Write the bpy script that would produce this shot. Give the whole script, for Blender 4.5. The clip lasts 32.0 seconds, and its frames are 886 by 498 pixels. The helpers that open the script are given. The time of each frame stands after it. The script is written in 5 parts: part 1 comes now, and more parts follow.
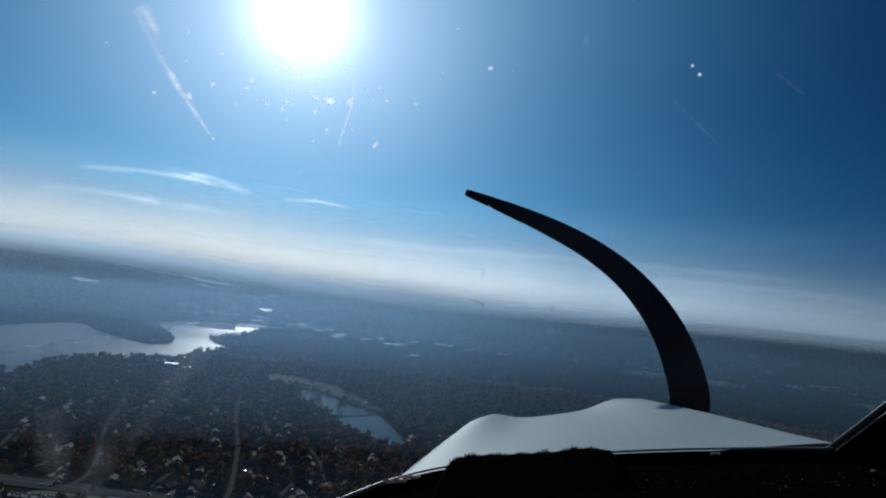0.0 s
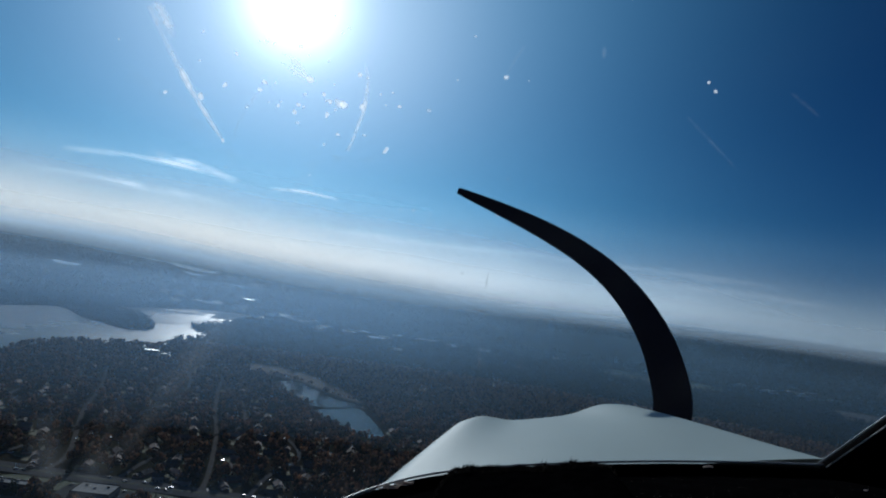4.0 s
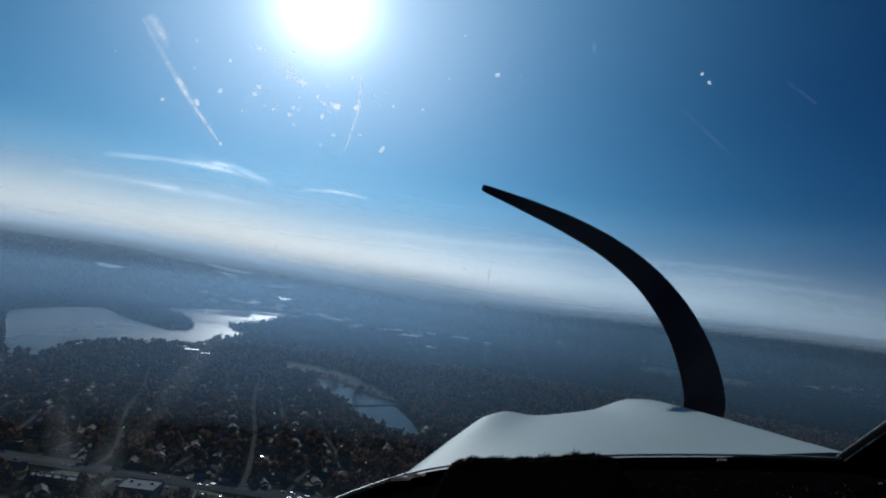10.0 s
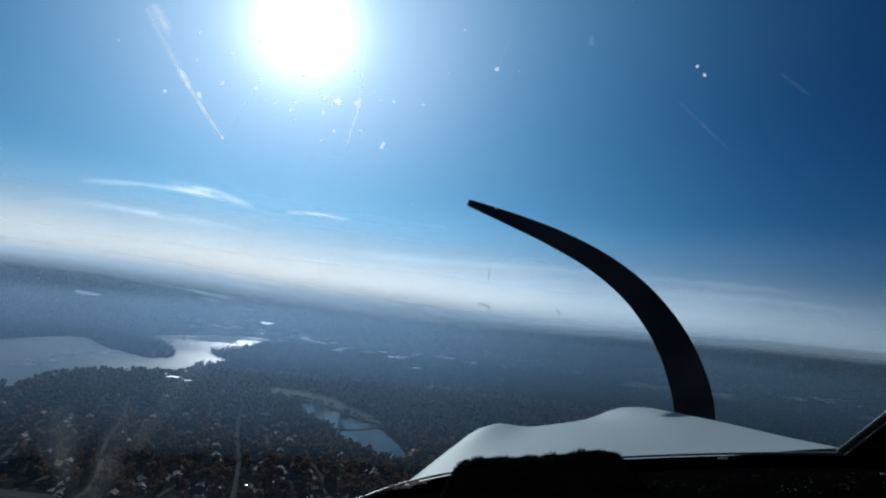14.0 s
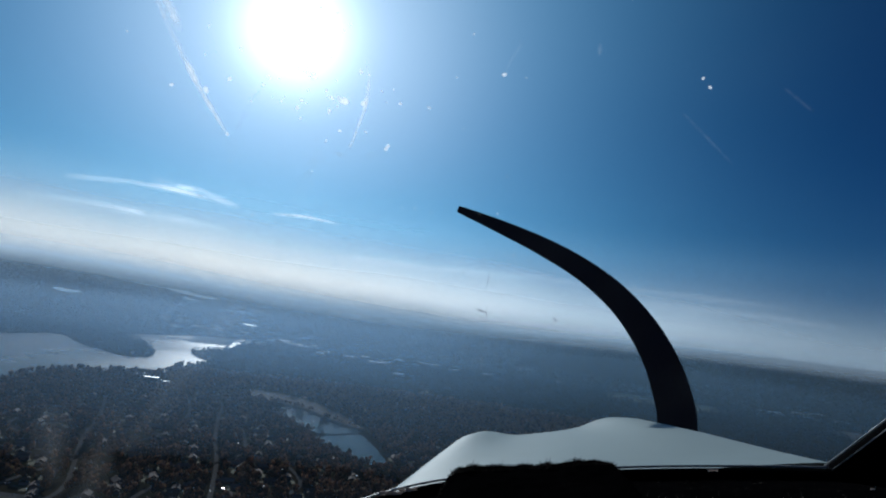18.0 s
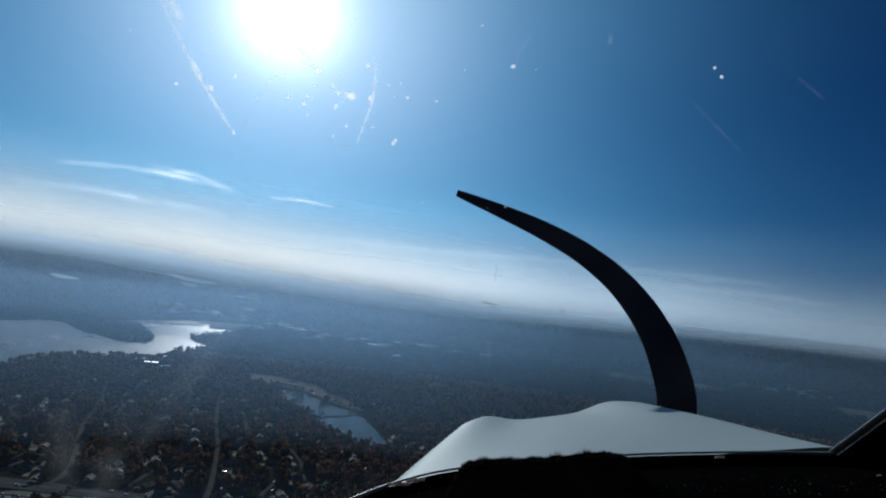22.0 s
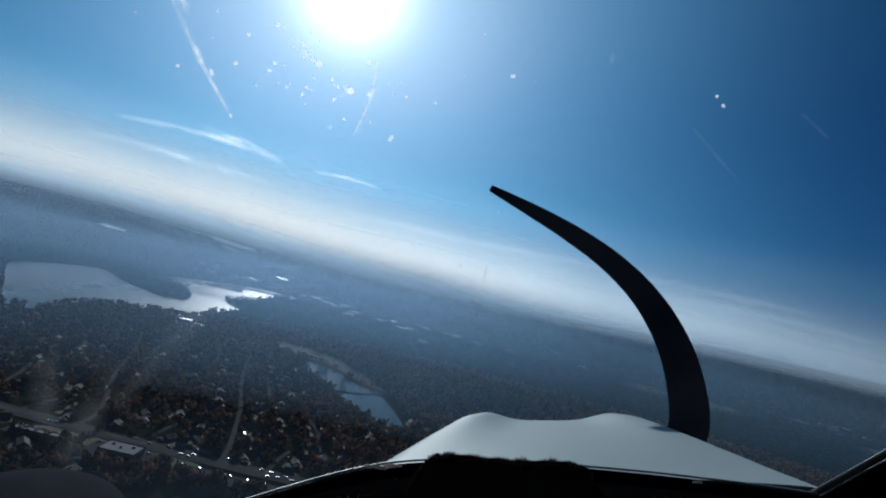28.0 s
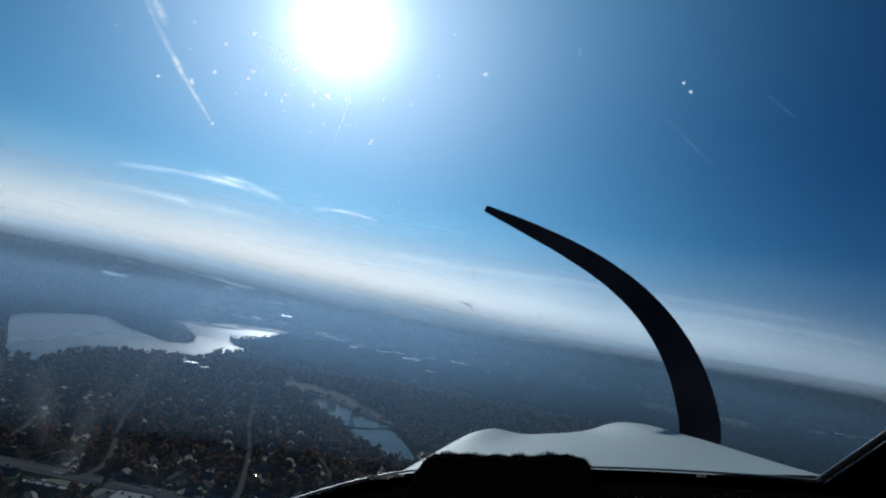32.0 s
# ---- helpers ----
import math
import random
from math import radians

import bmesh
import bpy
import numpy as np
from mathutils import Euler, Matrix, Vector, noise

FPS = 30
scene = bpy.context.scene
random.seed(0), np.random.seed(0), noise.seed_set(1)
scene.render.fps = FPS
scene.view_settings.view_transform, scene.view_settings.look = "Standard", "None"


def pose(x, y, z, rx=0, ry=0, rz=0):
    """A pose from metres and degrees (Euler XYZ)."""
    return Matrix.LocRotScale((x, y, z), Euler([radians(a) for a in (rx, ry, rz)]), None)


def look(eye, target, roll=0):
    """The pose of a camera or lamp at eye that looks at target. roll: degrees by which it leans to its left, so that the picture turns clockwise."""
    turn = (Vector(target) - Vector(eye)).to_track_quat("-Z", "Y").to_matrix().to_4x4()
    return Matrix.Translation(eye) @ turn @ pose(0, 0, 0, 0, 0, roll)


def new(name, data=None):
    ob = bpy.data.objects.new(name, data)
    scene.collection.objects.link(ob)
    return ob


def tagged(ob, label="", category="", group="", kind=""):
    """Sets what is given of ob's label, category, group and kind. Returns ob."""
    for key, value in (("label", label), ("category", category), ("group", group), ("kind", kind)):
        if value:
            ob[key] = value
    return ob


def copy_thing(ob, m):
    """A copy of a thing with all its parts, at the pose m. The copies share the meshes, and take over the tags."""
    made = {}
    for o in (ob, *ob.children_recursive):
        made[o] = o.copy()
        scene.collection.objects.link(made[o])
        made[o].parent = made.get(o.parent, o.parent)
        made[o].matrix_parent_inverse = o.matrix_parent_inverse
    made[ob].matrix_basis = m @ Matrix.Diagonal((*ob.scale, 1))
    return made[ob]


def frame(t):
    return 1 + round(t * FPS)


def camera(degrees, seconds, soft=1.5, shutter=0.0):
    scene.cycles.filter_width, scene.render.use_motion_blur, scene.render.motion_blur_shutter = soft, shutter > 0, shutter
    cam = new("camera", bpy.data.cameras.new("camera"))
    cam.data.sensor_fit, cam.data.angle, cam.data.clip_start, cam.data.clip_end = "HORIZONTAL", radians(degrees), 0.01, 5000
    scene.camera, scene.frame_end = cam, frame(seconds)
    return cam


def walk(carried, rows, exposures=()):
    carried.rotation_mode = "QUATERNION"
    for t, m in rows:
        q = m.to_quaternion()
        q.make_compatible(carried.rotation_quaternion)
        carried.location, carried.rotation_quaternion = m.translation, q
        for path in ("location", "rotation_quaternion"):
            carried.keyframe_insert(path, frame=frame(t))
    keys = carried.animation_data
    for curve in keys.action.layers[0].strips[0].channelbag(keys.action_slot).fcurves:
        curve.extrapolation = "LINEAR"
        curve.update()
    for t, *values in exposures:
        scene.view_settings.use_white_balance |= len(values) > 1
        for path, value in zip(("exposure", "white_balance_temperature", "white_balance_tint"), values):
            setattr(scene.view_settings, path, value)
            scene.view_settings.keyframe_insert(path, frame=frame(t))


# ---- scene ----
import functools

# ------------------------------------------------------------------ camera
HEIGHT = 230.0
cam = camera(71.0, 32.0, soft=2.0)
PATH = [
    (0, pose(0.003, -0.000, 230.002, 93.98, -6.47, -1.89)),
    (0.5, pose(0.004, -0.001, 230.002, 94.21, -6.78, -2.02)),
    (1, pose(-0.001, 0.002, 230.004, 94.34, -7.18, -2.08)),
    (1.5, pose(-0.008, 0.004, 230.002, 94.38, -7.61, -2.14)),
    (2, pose(-0.012, 0.006, 230.001, 94.44, -8.06, -2.34)),
    (2.5, pose(-0.016, 0.008, 230.004, 94.29, -8.01, -2.57)),
    (3, pose(-0.018, 0.009, 230.005, 94.07, -7.87, -2.82)),
    (3.5, pose(-0.020, 0.009, 230.007, 93.93, -8.03, -3.09)),
    (4, pose(-0.020, 0.010, 230.014, 93.72, -8.32, -3.31)),
    (4.5, pose(-0.019, 0.010, 230.013, 93.44, -8.67, -3.47)),
    (6.5, pose(-0.008, 0.005, 230.024, 92.35, -10.61, -1.92)),
    (7, pose(-0.001, 0.002, 230.023, 92.30, -10.81, -1.78)),
    (7.5, pose(0.012, -0.004, 230.017, 92.50, -11.49, -1.43)),
    (8, pose(0.016, -0.005, 230.010, 93.04, -12.37, -1.03)),
    (8.5, pose(0.019, -0.005, 230.014, 93.25, -11.60, -0.77)),
    (9, pose(0.015, -0.005, 230.012, 93.38, -10.00, -0.46)),
    (9.5, pose(0.012, -0.003, 230.011, 93.59, -9.31, -0.35)),
    (10, pose(0.015, -0.005, 230.016, 93.08, -7.60, -0.28)),
    (10.5, pose(0.013, -0.004, 230.015, 92.89, -7.09, -0.26)),
    (11, pose(0.014, -0.005, 230.010, 93.04, -7.06, -0.39)),
    (11.5, pose(0.010, -0.004, 230.004, 93.40, -7.44, -0.51)),
    (12, pose(0.009, -0.004, 229.997, 93.87, -8.94, -0.73)),
    (12.5, pose(0.012, -0.005, 229.993, 94.84, -10.82, -1.13)),
    (13, pose(0.009, -0.003, 229.989, 95.33, -9.84, -1.29)),
    (13.5, pose(0.002, -0.000, 229.992, 95.44, -7.76, -1.44)),
    (14, pose(-0.001, 0.000, 229.989, 95.12, -6.32, -1.73)),
    (14.5, pose(0.003, -0.002, 229.988, 95.25, -6.21, -2.13)),
    (16.5, pose(-0.014, 0.005, 229.988, 95.02, -6.16, -2.55)),
    (17, pose(-0.006, 0.001, 229.984, 95.33, -6.90, -2.88)),
    (17.5, pose(-0.009, 0.003, 229.983, 95.74, -7.65, -3.11)),
    (18, pose(-0.017, 0.006, 229.986, 95.86, -7.73, -3.21)),
    (18.5, pose(-0.019, 0.007, 229.984, 95.65, -7.69, -3.35)),
    (19, pose(-0.019, 0.007, 229.985, 95.49, -7.59, -3.56)),
    (19.5, pose(-0.018, 0.006, 229.988, 95.38, -7.42, -3.66)),
    (20, pose(-0.018, 0.006, 229.986, 95.38, -7.07, -3.66)),
    (20.5, pose(-0.019, 0.007, 229.988, 95.46, -7.28, -3.60)),
    (21, pose(-0.020, 0.008, 229.992, 95.10, -7.29, -3.46)),
    (21.5, pose(-0.024, 0.009, 229.998, 94.60, -6.90, -3.34)),
    (22, pose(-0.030, 0.012, 229.998, 94.24, -7.06, -3.40)),
    (22.5, pose(-0.030, 0.011, 229.992, 94.23, -6.98, -3.56)),
    (23, pose(-0.020, 0.007, 229.993, 94.46, -7.21, -3.77)),
    (23.5, pose(-0.014, 0.005, 229.997, 94.53, -8.06, -3.68)),
    (24, pose(-0.017, 0.006, 230.005, 94.09, -8.77, -3.07)),
    (24.5, pose(-0.021, 0.009, 230.005, 93.71, -8.86, -2.60)),
    (25, pose(-0.018, 0.007, 230.006, 93.52, -8.83, -2.59)),
    (25.5, pose(-0.008, 0.002, 230.008, 93.47, -9.31, -2.70)),
    (27.5, pose(0.004, -0.003, 230.008, 92.99, -12.97, -0.48)),
    (28, pose(0.020, -0.007, 230.015, 92.76, -13.56, -0.34)),
    (28.5, pose(0.035, -0.013, 230.008, 92.62, -12.09, -0.17)),
    (29, pose(0.037, -0.014, 230.002, 93.06, -11.51, 0.22)),
    (29.5, pose(0.036, -0.014, 229.996, 93.63, -11.17, 0.59)),
    (30, pose(0.034, -0.014, 229.993, 94.18, -11.08, 0.77)),
    (30.5, pose(0.027, -0.012, 229.989, 94.58, -10.68, 1.04)),
    (31, pose(0.028, -0.012, 229.988, 95.01, -10.59, 0.74)),
    (31.5, pose(0.037, -0.016, 229.985, 95.17, -10.49, 0.31)),
    (32, pose(0.044, -0.018, 229.986, 95.31, -10.39, 0.03)),
]
walk(cam, PATH, exposures=[(0, -0.72, 5540, 5), (7, -0.75, 5520, 5), (10.5, -0.77, 5520, 5), (12, -0.64, 5540, 5), (20, -0.66, 5540, 5), (25, -0.68, 5520, 5), (29, -0.63, 5540, 5), (32, -0.61, 5550, 5)])

# ------------------------------------------------------------------ sky and sun
SUN_EL, SUN_AZ = 22.5, 13.9          # elevation; degrees to the left of straight ahead
SUN_DIR = Vector((-math.sin(radians(SUN_AZ)) * math.cos(radians(SUN_EL)),
                  math.cos(radians(SUN_AZ)) * math.cos(radians(SUN_EL)), math.sin(radians(SUN_EL))))
world = bpy.data.worlds.new("sky")
scene.world = world
world.use_nodes = True
wn, wl = world.node_tree.nodes, world.node_tree.links
wn.clear()
w_out = wn.new("ShaderNodeOutputWorld")
w_bg = wn.new("ShaderNodeBackground")
w_sky = wn.new("ShaderNodeTexSky")
w_sky.sky_type = "NISHITA"
w_sky.sun_disc = False
w_sky.sun_elevation = radians(SUN_EL)
w_sky.sun_rotation = radians(360 - SUN_AZ)
w_sky.altitude = 230
w_sky.air_density, w_sky.dust_density, w_sky.ozone_density = 1.0, 0.1, 6.0
w_bg.inputs["Strength"].default_value = 0.024
# the hazy brightness round the sun
w_geo = wn.new("ShaderNodeTexCoord")
w_dot = wn.new("ShaderNodeVectorMath")
w_dot.operation = "DOT_PRODUCT"
w_dot.inputs[1].default_value = SUN_DIR
wl.new(w_geo.outputs["Generated"], w_dot.inputs[0])
w_max = wn.new("ShaderNodeMath")
w_max.operation = "MAXIMUM"
w_max.inputs[1].default_value = 0.0
wl.new(w_dot.outputs["Value"], w_max.inputs[0])
glow = None
for power, gain, tint in ((420.0, 90.0, (1, 1, 1)), (50.0, 27.0, (1.0, 0.93, 0.86)), (18.0, 12.0, (1.04, 0.84, 0.68)), (8.0, 24.0, (0.25, 0.78, 1.16))):
    p = wn.new("ShaderNodeMath")
    p.operation = "POWER"
    p.inputs[1].default_value = power
    wl.new(w_max.outputs[0], p.inputs[0])
    s = wn.new("ShaderNodeVectorMath")
    s.operation = "SCALE"
    s.inputs[0].default_value = [c * gain for c in tint]
    wl.new(p.outputs[0], s.inputs["Scale"])
    if glow is None:
        glow = s
    else:
        a = wn.new("ShaderNodeVectorMath")
        a.operation = "ADD"
        wl.new(glow.outputs[0], a.inputs[0])
        wl.new(s.outputs[0], a.inputs[1])
        glow = a
w_add = wn.new("ShaderNodeVectorMath")
w_add.operation = "ADD"
w_clear = wn.new("ShaderNodeVectorMath")
w_clear.operation = "MULTIPLY"
w_clear.inputs[1].default_value = (0.17, 0.63, 1.16)     # deep clear autumn blue
wl.new(w_sky.outputs[0], w_clear.inputs[0])
wl.new(w_clear.outputs[0], w_add.inputs[0])
wl.new(glow.outputs[0], w_add.inputs[1])
wl.new(w_add.outputs[0], w_bg.inputs["Color"])
wl.new(w_bg.outputs[0], w_out.inputs["Surface"])

sun = new("sun", bpy.data.lights.new("sun", "SUN"))
sun.data.energy, sun.data.angle, sun.data.color = 4.2, radians(0.53), (1.0, 0.94, 0.85)
sun.matrix_world = look(SUN_DIR * 2000, (0, 0, 0))

# ------------------------------------------------------------------ materials


def nodes_of(name):
    m = bpy.data.materials.new(name)
    m.use_nodes = True
    return m, m.node_tree.nodes, m.node_tree.links, m.node_tree.nodes["Principled BSDF"]


def surface(name, low, high, rough=0.8, scale=2.0, metal=0.0, bump=0.0, fine=12.0, island=0.0, spec=0.3, rough_var=0.1, by_object=0.0):
    """A two-scale mottled surface between the colours low and high."""
    m, n, l, b = nodes_of(name)
    geo = n.new("ShaderNodeNewGeometry")
    tex = n.new("ShaderNodeTexCoord")
    big, small = n.new("ShaderNodeTexNoise"), n.new("ShaderNodeTexNoise")
    for t, s in ((big, scale), (small, scale * fine)):
        t.inputs["Scale"].default_value = s
        t.inputs["Detail"].default_value = 4
        l.new(tex.outputs["Object"], t.inputs["Vector"])
    mix = n.new("ShaderNodeMath")
    mix.operation = "MULTIPLY_ADD"
    mix.inputs[1].default_value = 0.45
    l.new(small.outputs["Fac"], mix.inputs[0])
    half = n.new("ShaderNodeMath")
    half.operation = "MULTIPLY"
    half.inputs[1].default_value = 0.6
    l.new(big.outputs["Fac"], half.inputs[0])
    l.new(half.outputs[0], mix.inputs[2])
    fac = mix.outputs[0]
    for weight, source in ((island, geo.outputs["Random Per Island"]), (by_object, n.new("ShaderNodeObjectInfo").outputs["Random"])):
        if weight:
            r = n.new("ShaderNodeMix")
            r.inputs["Factor"].default_value = weight
            l.new(fac, r.inputs["A"])
            l.new(source, r.inputs["B"])
            fac = r.outputs["Result"]
    ramp = n.new("ShaderNodeValToRGB")
    ramp.color_ramp.elements[0].color = (*low, 1)
    ramp.color_ramp.elements[1].color = (*high, 1)
    ramp.color_ramp.elements[0].position, ramp.color_ramp.elements[1].position = 0.25, 0.75
    l.new(fac, ramp.inputs[0])
    l.new(ramp.outputs[0], b.inputs["Base Color"])
    rr = n.new("ShaderNodeMath")
    rr.operation = "MULTIPLY_ADD"
    rr.inputs[1].default_value, rr.inputs[2].default_value = rough_var, rough - rough_var / 2
    l.new(small.outputs["Fac"], rr.inputs[0])
    l.new(rr.outputs[0], b.inputs["Roughness"])
    b.inputs["Metallic"].default_value = metal
    b.inputs["Specular IOR Level"].default_value = spec
    if bump:
        bp = n.new("ShaderNodeBump")
        bp.inputs["Strength"].default_value = bump
        l.new(small.outputs["Fac"], bp.inputs["Height"])
        l.new(bp.outputs[0], b.inputs["Normal"])
    return m


def ramp_material(name, stops, rough, scale, detail, island, through_light=0.0, crown=0.0):
    """Colours of a ramp chosen by large patches and by each clump; crown: the width of one tree, where each has its own colour."""
    m, n, l, b = nodes_of(name)
    geo, tex = n.new("ShaderNodeNewGeometry"), n.new("ShaderNodeTexCoord")
    big = n.new("ShaderNodeTexNoise")
    big.inputs["Scale"].default_value, big.inputs["Detail"].default_value = scale, detail
    l.new(tex.outputs["Object"], big.inputs["Vector"])
    r = n.new("ShaderNodeMix")
    r.inputs["Factor"].default_value = island
    l.new(big.outputs["Fac"], r.inputs["A"])
    if crown:
        flat, cell, own = n.new("ShaderNodeVectorMath"), n.new("ShaderNodeTexVoronoi"), n.new("ShaderNodeMix")
        flat.operation = "MULTIPLY"
        flat.inputs[1].default_value = (1, 1, 0)
        cell.inputs["Scale"].default_value = 1 / crown
        own.inputs["Factor"].default_value = 0.55
        l.new(tex.outputs["Object"], flat.inputs[0])
        l.new(flat.outputs[0], cell.inputs["Vector"])
        part_of = n.new("ShaderNodeSeparateColor")
        l.new(cell.outputs["Color"], part_of.inputs[0])
        l.new(big.outputs["Fac"], own.inputs["A"])
        l.new(part_of.outputs[0], own.inputs["B"])
        l.new(own.outputs["Result"], r.inputs["A"])
    l.new(geo.outputs["Random Per Island"], r.inputs["B"])
    ramp = n.new("ShaderNodeValToRGB")
    e = ramp.color_ramp.elements
    while len(e) < len(stops):
        e.new(0.5)
    for i, (at, c) in enumerate(stops):
        e[i].position, e[i].color = at, (*c, 1)
    l.new(r.outputs["Result"], ramp.inputs[0])
    l.new(ramp.outputs[0], b.inputs["Base Color"])
    b.inputs["Roughness"].default_value = rough
    b.inputs["Specular IOR Level"].default_value = 0.0
    if through_light:
        tra, mix = n.new("ShaderNodeBsdfTranslucent"), n.new("ShaderNodeMixShader")
        mix.inputs[0].default_value = through_light
        l.new(ramp.outputs[0], tra.inputs["Color"])
        l.new(b.outputs[0], mix.inputs[1])
        l.new(tra.outputs[0], mix.inputs[2])
        l.new(mix.outputs[0], n["Material Output"].inputs["Surface"])
    return m


AUTUMN = [(0.25, (0.050, 0.062, 0.040)), (0.38, (0.10, 0.090, 0.066)), (0.47, (0.24, 0.165, 0.108)), (0.55, (0.36, 0.205, 0.115)), (0.63, (0.10, 0.090, 0.068)), (0.78, (0.30, 0.250, 0.200))]
M_LEAF = ramp_material("autumn_foliage", AUTUMN, 0.9, 0.09, 2, 0.25, 0.75)
# darker, cooler foliage copy for far trees, with distance put into its colour
M_FARLEAF = ramp_material("dulled_far_foliage", [(0.25, (0.025, 0.037, 0.036)), (0.5, (0.036, 0.045, 0.042)), (0.75, (0.052, 0.052, 0.045))], 0.95, 0.006, 4, 0.22, 0.6)
WOODS_NEAR = [(0.20, (0.031, 0.037, 0.027)), (0.33, (0.079, 0.065, 0.051)), (0.43, (0.326, 0.220, 0.158)), (0.52, (0.459, 0.317, 0.211)), (0.60, (0.148, 0.112, 0.090)), (0.70, (0.397, 0.305, 0.231)), (0.82, (0.205, 0.187, 0.118))]
M_WOODS = ramp_material("autumn_woods", WOODS_NEAR, 0.9, 0.012, 3, 0.27, 0.75, 10.0)
M_LAWN = surface("autumn_lawn", (0.035, 0.042, 0.018), (0.085, 0.080, 0.042), 0.95, 0.05, fine=12, by_object=0.5)
M_BARK = surface("bark", (0.05, 0.04, 0.03), (0.11, 0.09, 0.07), 0.95, 1.5, bump=0.3)
M_EVERGREEN = ramp_material("evergreen_foliage", [(0.2, (0.012, 0.022, 0.012)), (0.8, (0.030, 0.045, 0.022))], 0.9, 0.05, 3, 0.6)
M_GROUND = ramp_material("woodland_floor", [(0.3, (0.014, 0.013, 0.009)), (0.45, (0.025, 0.020, 0.014)), (0.55, (0.020, 0.020, 0.012)), (0.7, (0.034, 0.025, 0.017))], 0.95, 0.004, 9, 0.0)
M_GRASS = surface("grass", (0.030, 0.042, 0.018), (0.060, 0.070, 0.032), 0.95, 0.02, fine=20)
M_MARSH = surface("dry_marsh_grass", (0.014, 0.012, 0.009), (0.034, 0.026, 0.019), 0.95, 0.03, fine=15)
M_ASPHALT = surface("asphalt", (0.055, 0.055, 0.057), (0.090, 0.090, 0.090), 0.9, 0.04, fine=30, spec=0.0)
M_CONCRETE = surface("concrete", (0.06, 0.057, 0.054), (0.10, 0.096, 0.092), 0.9, 0.1, fine=20, spec=0.0)
M_ROOF = surface("shingle_roof", (0.035, 0.030, 0.028), (0.155, 0.120, 0.105), 0.85, 0.8, by_object=0.85, spec=0.15)
M_FLATROOF = surface("bright_sheet_metal_roof", (0.72, 0.72, 0.71), (0.88, 0.88, 0.87), 0.45, 0.15, metal=0.7, fine=12, spec=1.0)
M_PALEROOF = surface("pale_gravel_roof", (0.22, 0.22, 0.21), (0.34, 0.34, 0.33), 0.9, 0.15, fine=12, spec=0.0)
M_SIDING = surface("siding", (0.09, 0.075, 0.062), (0.26, 0.235, 0.205), 0.7, 0.6, by_object=0.8)
M_BRICK = surface("brick", (0.16, 0.08, 0.055), (0.28, 0.15, 0.11), 0.85, 2.0)
M_WINDOW = surface("window_glass", (0.02, 0.025, 0.03), (0.05, 0.06, 0.07), 0.22, 1.0, spec=1.0, rough_var=0.02)
M_CARWHITE = surface("white_car_paint", (0.72, 0.72, 0.72), (0.82, 0.82, 0.82), 0.25, 1.0, spec=0.5)
M_CARDARK = surface("dark_car_paint", (0.02, 0.02, 0.025), (0.05, 0.05, 0.06), 0.25, 1.0, spec=0.5)
M_RUBBER = surface("rubber", (0.012, 0.012, 0.012), (0.025, 0.025, 0.025), 0.85, 8.0)


def math_node(n, l, op, a, b):
    q = n.new("ShaderNodeMath")
    q.operation = op
    for i, v in enumerate((a, b)):
        if isinstance(v, (int, float)):
            q.inputs[i].default_value = v
        else:
            l.new(v, q.inputs[i])
    return q.outputs[0]


def water_material(name, rough, streak, ior=1.24, deep=(0.020, 0.040, 0.055), calm=None):
    """Wind-streaked water; calm: the x of still water and of open, ruffled water, and the still water's roughness."""
    m, n, l, b = nodes_of(name)
    b.inputs["Base Color"].default_value = (*deep, 1)
    b.inputs["IOR"].default_value = ior
    b.inputs["Specular IOR Level"].default_value = 0.5
    b.inputs["Specular Tint"].default_value = (0.80, 0.93, 1.0, 1)
    tex, mp = n.new("ShaderNodeTexCoord"), n.new("ShaderNodeMapping")
    mp.inputs["Scale"].default_value = (0.35, 1.0, 1.0)
    mp.inputs["Rotation"].default_value = (0, 0, radians(25))
    l.new(tex.outputs["Object"], mp.inputs["Vector"])
    wind = n.new("ShaderNodeTexNoise")
    wind.inputs["Scale"].default_value, wind.inputs["Detail"].default_value = 0.012, 5
    l.new(mp.outputs[0], wind.inputs["Vector"])
    r = n.new("ShaderNodeMapRange")
    r.inputs["From Min"].default_value, r.inputs["From Max"].default_value = 0.35, 0.65
    r.inputs["To Min"].default_value, r.inputs["To Max"].default_value = rough - streak, rough + streak
    l.new(wind.outputs["Fac"], r.inputs["Value"])
    if calm:
        open_x, still = n.new("ShaderNodeSeparateXYZ"), n.new("ShaderNodeMapRange")
        l.new(tex.outputs["Object"], open_x.inputs[0])
        gust = math_node(n, l, "MULTIPLY_ADD", wind.outputs["Fac"], 240.0)
        l.new(open_x.outputs["X"], gust.node.inputs[2])
        still.inputs["From Min"].default_value, still.inputs["From Max"].default_value = calm[0], calm[1]
        still.inputs["To Min"].default_value = calm[2]
        l.new(gust, still.inputs["Value"])
        l.new(r.outputs[0], still.inputs["To Max"])
        l.new(still.outputs[0], b.inputs["Roughness"])
    else:
        l.new(r.outputs[0], b.inputs["Roughness"])
    rip = n.new("ShaderNodeTexNoise")
    rip.inputs["Scale"].default_value, rip.inputs["Detail"].default_value = 0.25, 4
    l.new(mp.outputs[0], rip.inputs["Vector"])
    bp = n.new("ShaderNodeBump")
    bp.inputs["Strength"].default_value, bp.inputs["Distance"].default_value = 0.12, 0.6
    l.new(rip.outputs["Fac"], bp.inputs["Height"])
    l.new(bp.outputs[0], b.inputs["Normal"])
    return m


